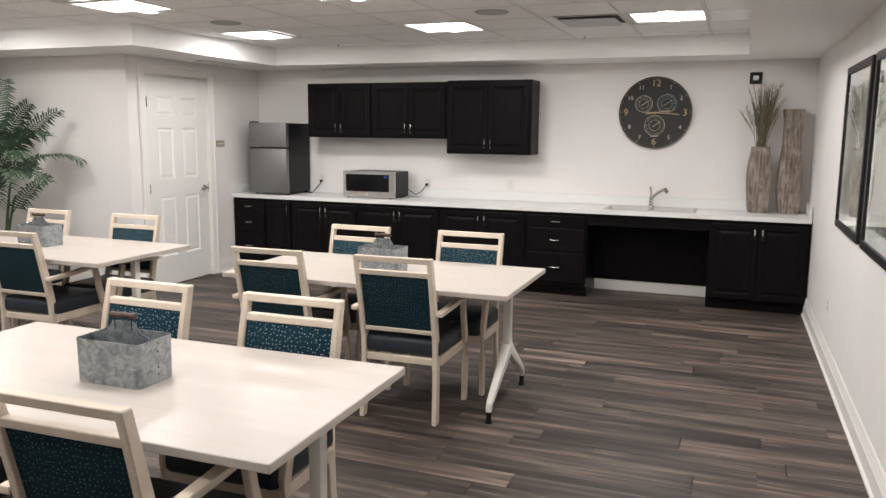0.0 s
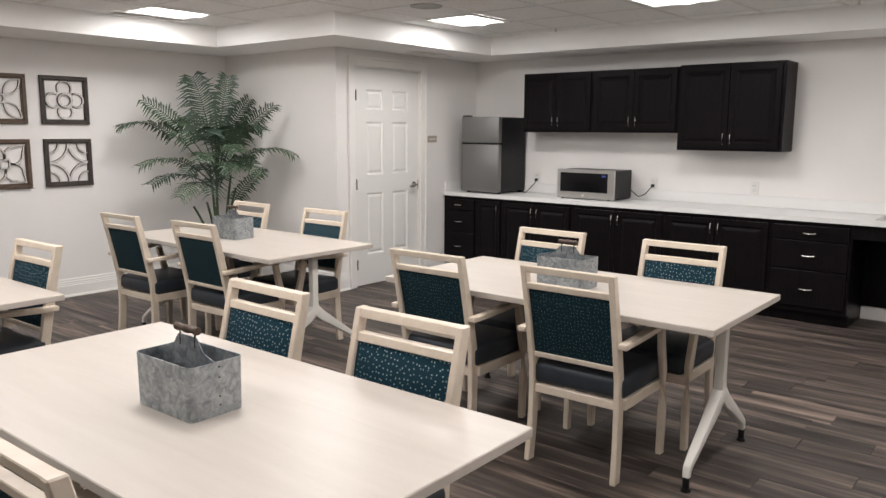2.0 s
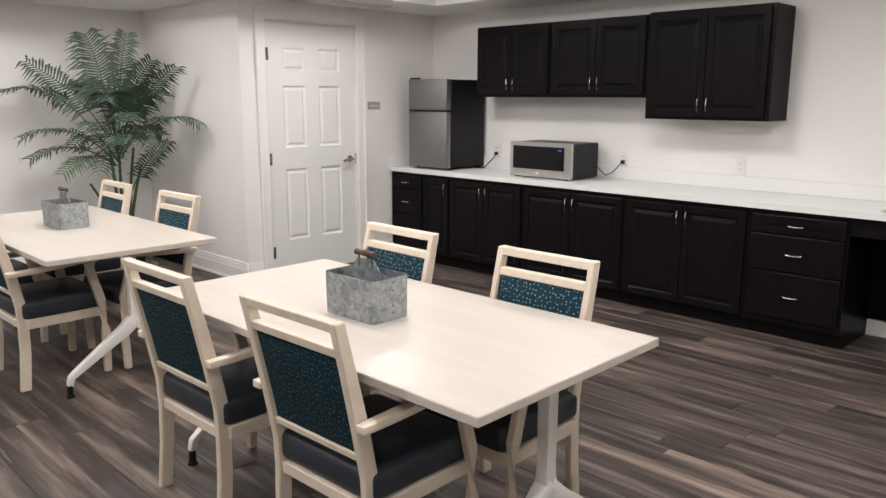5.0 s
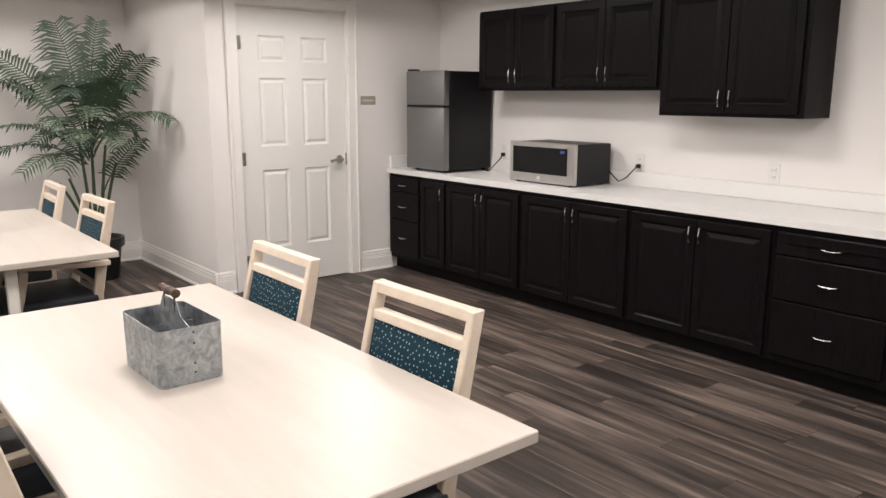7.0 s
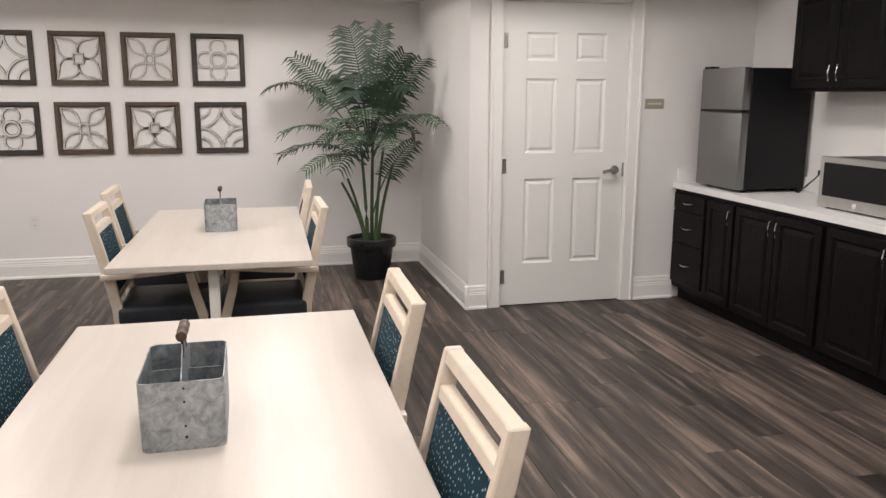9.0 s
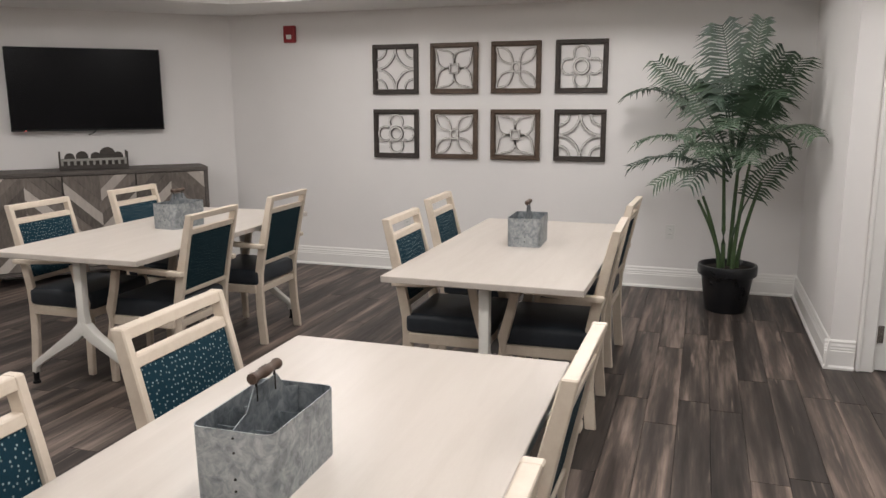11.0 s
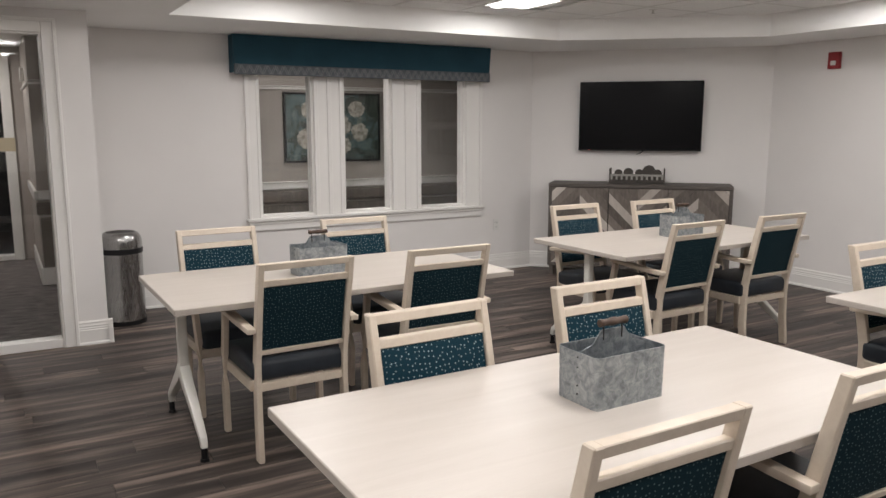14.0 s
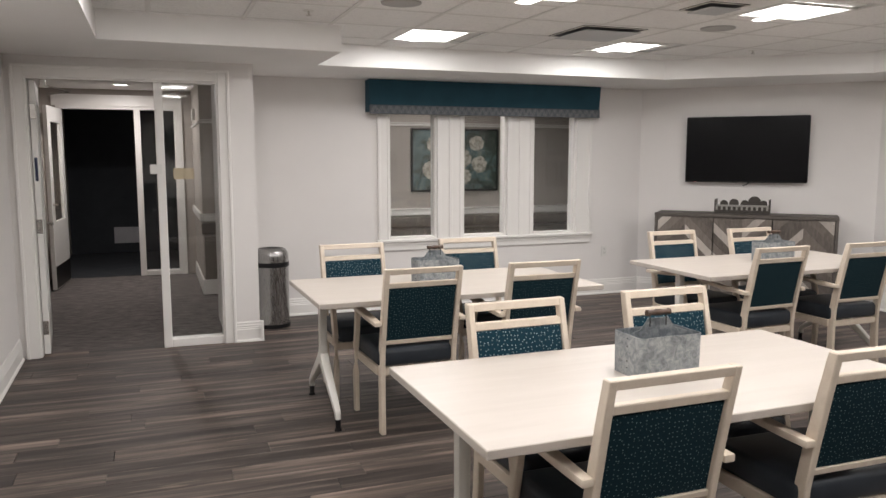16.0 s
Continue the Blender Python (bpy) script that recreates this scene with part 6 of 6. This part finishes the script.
vase = wooden_vase("wooden_vase", "weathered driftwood vase holding dried grasses on the counter", pose(-0.080, 8.25, CTOP, 0, 0, 12), [(0, 0.070), (0.02, 0.074), (0.10, 0.084), (0.20, 0.094), (0.33, 0.100), (0.43, 0.096), (0.52, 0.084), (0.59, 0.072), (0.618, 0.074)], 0.060, 2)
wooden_vase("tall_wooden_vase", "tall weathered driftwood vase standing in the counter corner", pose(0.185, 8.28, CTOP, 0, 0, 8), [(0, 0.076), (0.03, 0.084), (0.12, 0.096), (0.24, 0.104), (0.38, 0.098), (0.55, 0.082), (0.72, 0.072), (0.86, 0.076), (0.945, 0.086), (0.965, 0.086)], 0.055, 7)
grass = thing("dried_grass", "bunch of dry olive and straw grasses in a wooden vase", "dried flowers", m=pose(-0.080, 8.25, CTOP, 0, 0, 0))
OLIVE = material("olive_stem", (0.13, 0.13, 0.085), 0.8)
STRAW = material("straw_stem", (0.24, 0.19, 0.12), 0.8)
rng = random.Random(21)
for mat, count in ((OLIVE, 46), (STRAW, 40)):
    bm = bmesh.new()
    for k in range(count):
        a, lean_out, h = rng.uniform(0, 6.283), rng.uniform(0.01, 0.22), rng.uniform(0.34, 0.64)
        bx, by = rng.uniform(-0.04, 0.04), rng.uniform(-0.03, 0.03)
        ex, ey = bx + lean_out * math.cos(a), by + min(lean_out * math.sin(a), 0.10)
        pts = [(bx, by, 0.52), (bx + (ex - bx) * 0.25, by + (ey - by) * 0.25, 0.60 + h * 0.35), (bx + (ex - bx) * 0.6, by + (ey - by) * 0.6, 0.60 + h * 0.72), (ex, ey, 0.60 + h)]
        sweep(bm, pts, [0.002, 0.0018, 0.0028, 0.0006], True, 4)
        for q in range(7):
            t = 0.30 + 0.65 * q / 7
            p = Vector(pts[1]).lerp(Vector(pts[3]), t)
            tip = p + Vector((rng.uniform(-0.03, 0.03), rng.uniform(-0.03, 0.03), rng.uniform(0.02, 0.06)))
            wd = Vector((0.003, 0.002, 0))
            bm.faces.new((bm.verts.new(p - wd), bm.verts.new(p + wd), bm.verts.new(tip)))
    tagged(part("stems", bm, mat, grass, "thin dry stems"), kind="stuff")


# ---- framed prints ----
def print_mat(seed):
    mat = material("landscape_print", (0.2, 0.2, 0.18), 0.5)
    net = Net(mat)
    v = net.mapped((3.2, 1, 1.0))
    a = net.noise(v, 3 + seed, 6, 0.65, 0.5)
    net.colour(net.ramp(a, (0.30, (0.05, 0.055, 0.045)), (0.45, (0.16, 0.16, 0.13)), (0.55, (0.30, 0.30, 0.27)), (0.70, (0.55, 0.56, 0.55))))
    return mat


for k, (yc, wd) in enumerate(((5.660, 0.480), (4.570, 0.480))):
    fr = thing("framed_print", "black framed landscape print with a white mat under glass", "picture", "framed prints", pose(EAST_N + (EAST_S - EAST_N) * (NORTH - yc) / (NORTH - 0.30), yc, 1.535, 0, 0, -89.3))
    h = 0.515
    bm = bmesh.new()
    for lo, hi in (((-wd, -h), (wd, -h + 0.045)), ((-wd, h - 0.045), (wd, h)), ((-wd, -h + 0.045), (-wd + 0.045, h - 0.045)), ((wd - 0.045, -h + 0.045), (wd, h - 0.045))):
        box(bm, (lo[0], -0.034, lo[1]), (hi[0], -0.002, hi[1]), 0.003)
    part("frame", bm, BLACK, fr)
    boxed("mat_board", (-wd + 0.045, -0.016, -h + 0.045), (wd - 0.045, -0.004, h - 0.045), WHITEPL, fr)
    boxed("print", (-wd + 0.12, -0.0185, -h + 0.13), (wd - 0.12, -0.0162, h - 0.13), print_mat(k), fr, 0, "grey-green woodland print")
    pane = boxed("glazing", (-wd + 0.045, -0.0245, -h + 0.045), (wd - 0.045, -0.0225, h - 0.045), GLASS, fr)
    pane.visible_shadow = False

# ---- ceiling vents, speakers, sprinklers ----
# shade in the gap above the vent plate, put into a flat sheet's colour
VENTD = material("vent_shadow", (0.09, 0.09, 0.092), 0.7)
for x, y, w in ((-1.406, 6.63, 0.25), (-3.75, 1.82, 0.27), (-3.90, 2.95, 0.15)):
    vent = thing("ceiling_vent", "grey plate air vent hung under a dark ceiling opening", "vent", "ceiling vents", pose(x, y, CEIL))
    boxed("backing", (-w, -w, -0.010), (w, w, -0.0065), VENTD, vent, 0, "flat dark sheet standing in for the shaded opening")
    bm = bmesh.new()
    for lo, hi in (((-w, -w), (w, -w + 0.012)), ((-w, w - 0.012), (w, w)), ((-w, -w + 0.012), (-w + 0.012, w - 0.012)), ((w - 0.012, -w + 0.012), (w, w - 0.012))):
        box(bm, (*lo, -0.014), (*hi, -0.0102), 0.001)
    part("frame", bm, WHITEMETAL, vent)
    boxed("plate", (-w + 0.035, -w + 0.035, -0.034), (w - 0.035, w - 0.035, -0.028), painted("vent_plate", (0.55, 0.56, 0.57), 0.5), vent, 0.002)
    for sx in (-1, 1):
        bm = bmesh.new()
        rod(bm, (sx * w * 0.5, 0, -0.0285), (sx * w * 0.5, 0, -0.010), 0.004, None, 8)
        part("hanger", bm, BLACK, vent)
for x, y in ((-2.03, 6.01), (-4.47, 2.31), (-2.01, 2.40), (-4.3, 5.9)):
    spk = thing("ceiling_speaker", "round white perforated ceiling speaker", "speaker", "ceiling speakers", pose(x, y, CEIL))
    bm = bmesh.new()
    lathe(bm, [(0.0, -0.012), (0.10, -0.012), (0.112, -0.016), (0.122, -0.014), (0.126, -0.0065)], 36)
    bmesh.ops.remove_doubles(bm, verts=bm.verts, dist=0.0005)
    part("grille", bm, painted("speaker_grille", (0.42, 0.42, 0.41), 0.6, 0.1, 500, 0.5), spk, "grey perforated grille", True)
for x, y in ((-1.53, 1.935), (-5.58, 1.444), (-4.19, 7.62), (-1.65, 7.62), (-3.6, 4.4)):
    spr = thing("sprinkler", "small white ceiling fire sprinkler head", "sprinkler", "sprinklers", pose(x, y, CEIL))
    bm = bmesh.new()
    lathe(bm, [(0.0, -0.010), (0.034, -0.010), (0.038, -0.006)], 20)
    bmesh.ops.remove_doubles(bm, verts=bm.verts, dist=0.0005)
    part("escutcheon", bm, WHITEPL, spr, "", True)
    bm = bmesh.new()
    rod(bm, (0, 0, -0.010), (0, 0, -0.034), 0.007, None, 8)
    rod(bm, (0, 0, -0.034), (0, 0, -0.037), 0.017, None, 12)
    part("head", bm, CHROME, spr, "metal sprinkler head")
bm = bmesh.new()
for x, y in ((-5.45, 7.3),):
    box(bm, (x - 0.06, y - 0.30, SOFFIT - 0.010), (x + 0.06, y + 0.30, SOFFIT - 0.001), 0.003)
tagged(part("linear_diffuser", bm, WHITEMETAL), "white linear air diffuser in the soffit", "vent")


# ---- floor planks ----
def floor_planks():
    """Planks 0.152 m wide, long along x; the ones nearest to the walk are pieces of their own."""
    rows, width, long = [], 0.152, 1.22
    rng = random.Random(5)
    meshes = {}
    rest = bmesh.new()
    count, y = 0, SOUTH + 0.01
    while y < NORTH:
        x = -7.42 - rng.random() * long
        while x < 0.47:
            x0, x1 = max(x, -7.43), min(x + long, 0.46)
            y1 = min(y + width, NORTH)
            if y1 < ENTRY - 0.1 and x1 > PIER:
                x1 = PIER
            if x1 - x0 > 0.03:
                near = 0.4 < y < 8.0 and x1 > -4.2 and count < 300
                if near:
                    count += 1
                    key = round(x1 - x0, 2)
                    if key not in meshes:
                        bm = bmesh.new()
                        box(bm, (-key / 2 + 0.0008, -width / 2 + 0.0008, -0.012), (key / 2 - 0.0008, width / 2 - 0.0008, 0), 0.0012)
                        meshes[key] = meshed("plank", bm, PLANK)
                    ob = new("plank", meshes[key])
                    ob.location = ((x0 + x1) / 2, y + width / 2, 0)
                    ob.parent = floor
                else:
                    tmp = []
                    for z in (-0.012, 0.0):
                        tmp.append([rest.verts.new(p) for p in ((x0 + 0.001, y + 0.001, z), (x1 - 0.001, y + 0.001, z), (x1 - 0.001, y1 - 0.001, z), (x0 + 0.001, y1 - 0.001, z))])
                    rest.faces.new(tmp[1])
                    for k in range(4):
                        rest.faces.new((tmp[0][k], tmp[0][(k + 1) % 4], tmp[1][(k + 1) % 4], tmp[1][k]))
            x += long
        y += width
    ob = part("planks", rest, PLANK_REST, floor, "remaining vinyl planks")
    tagged(ob, kind="stuff")


floor_planks()
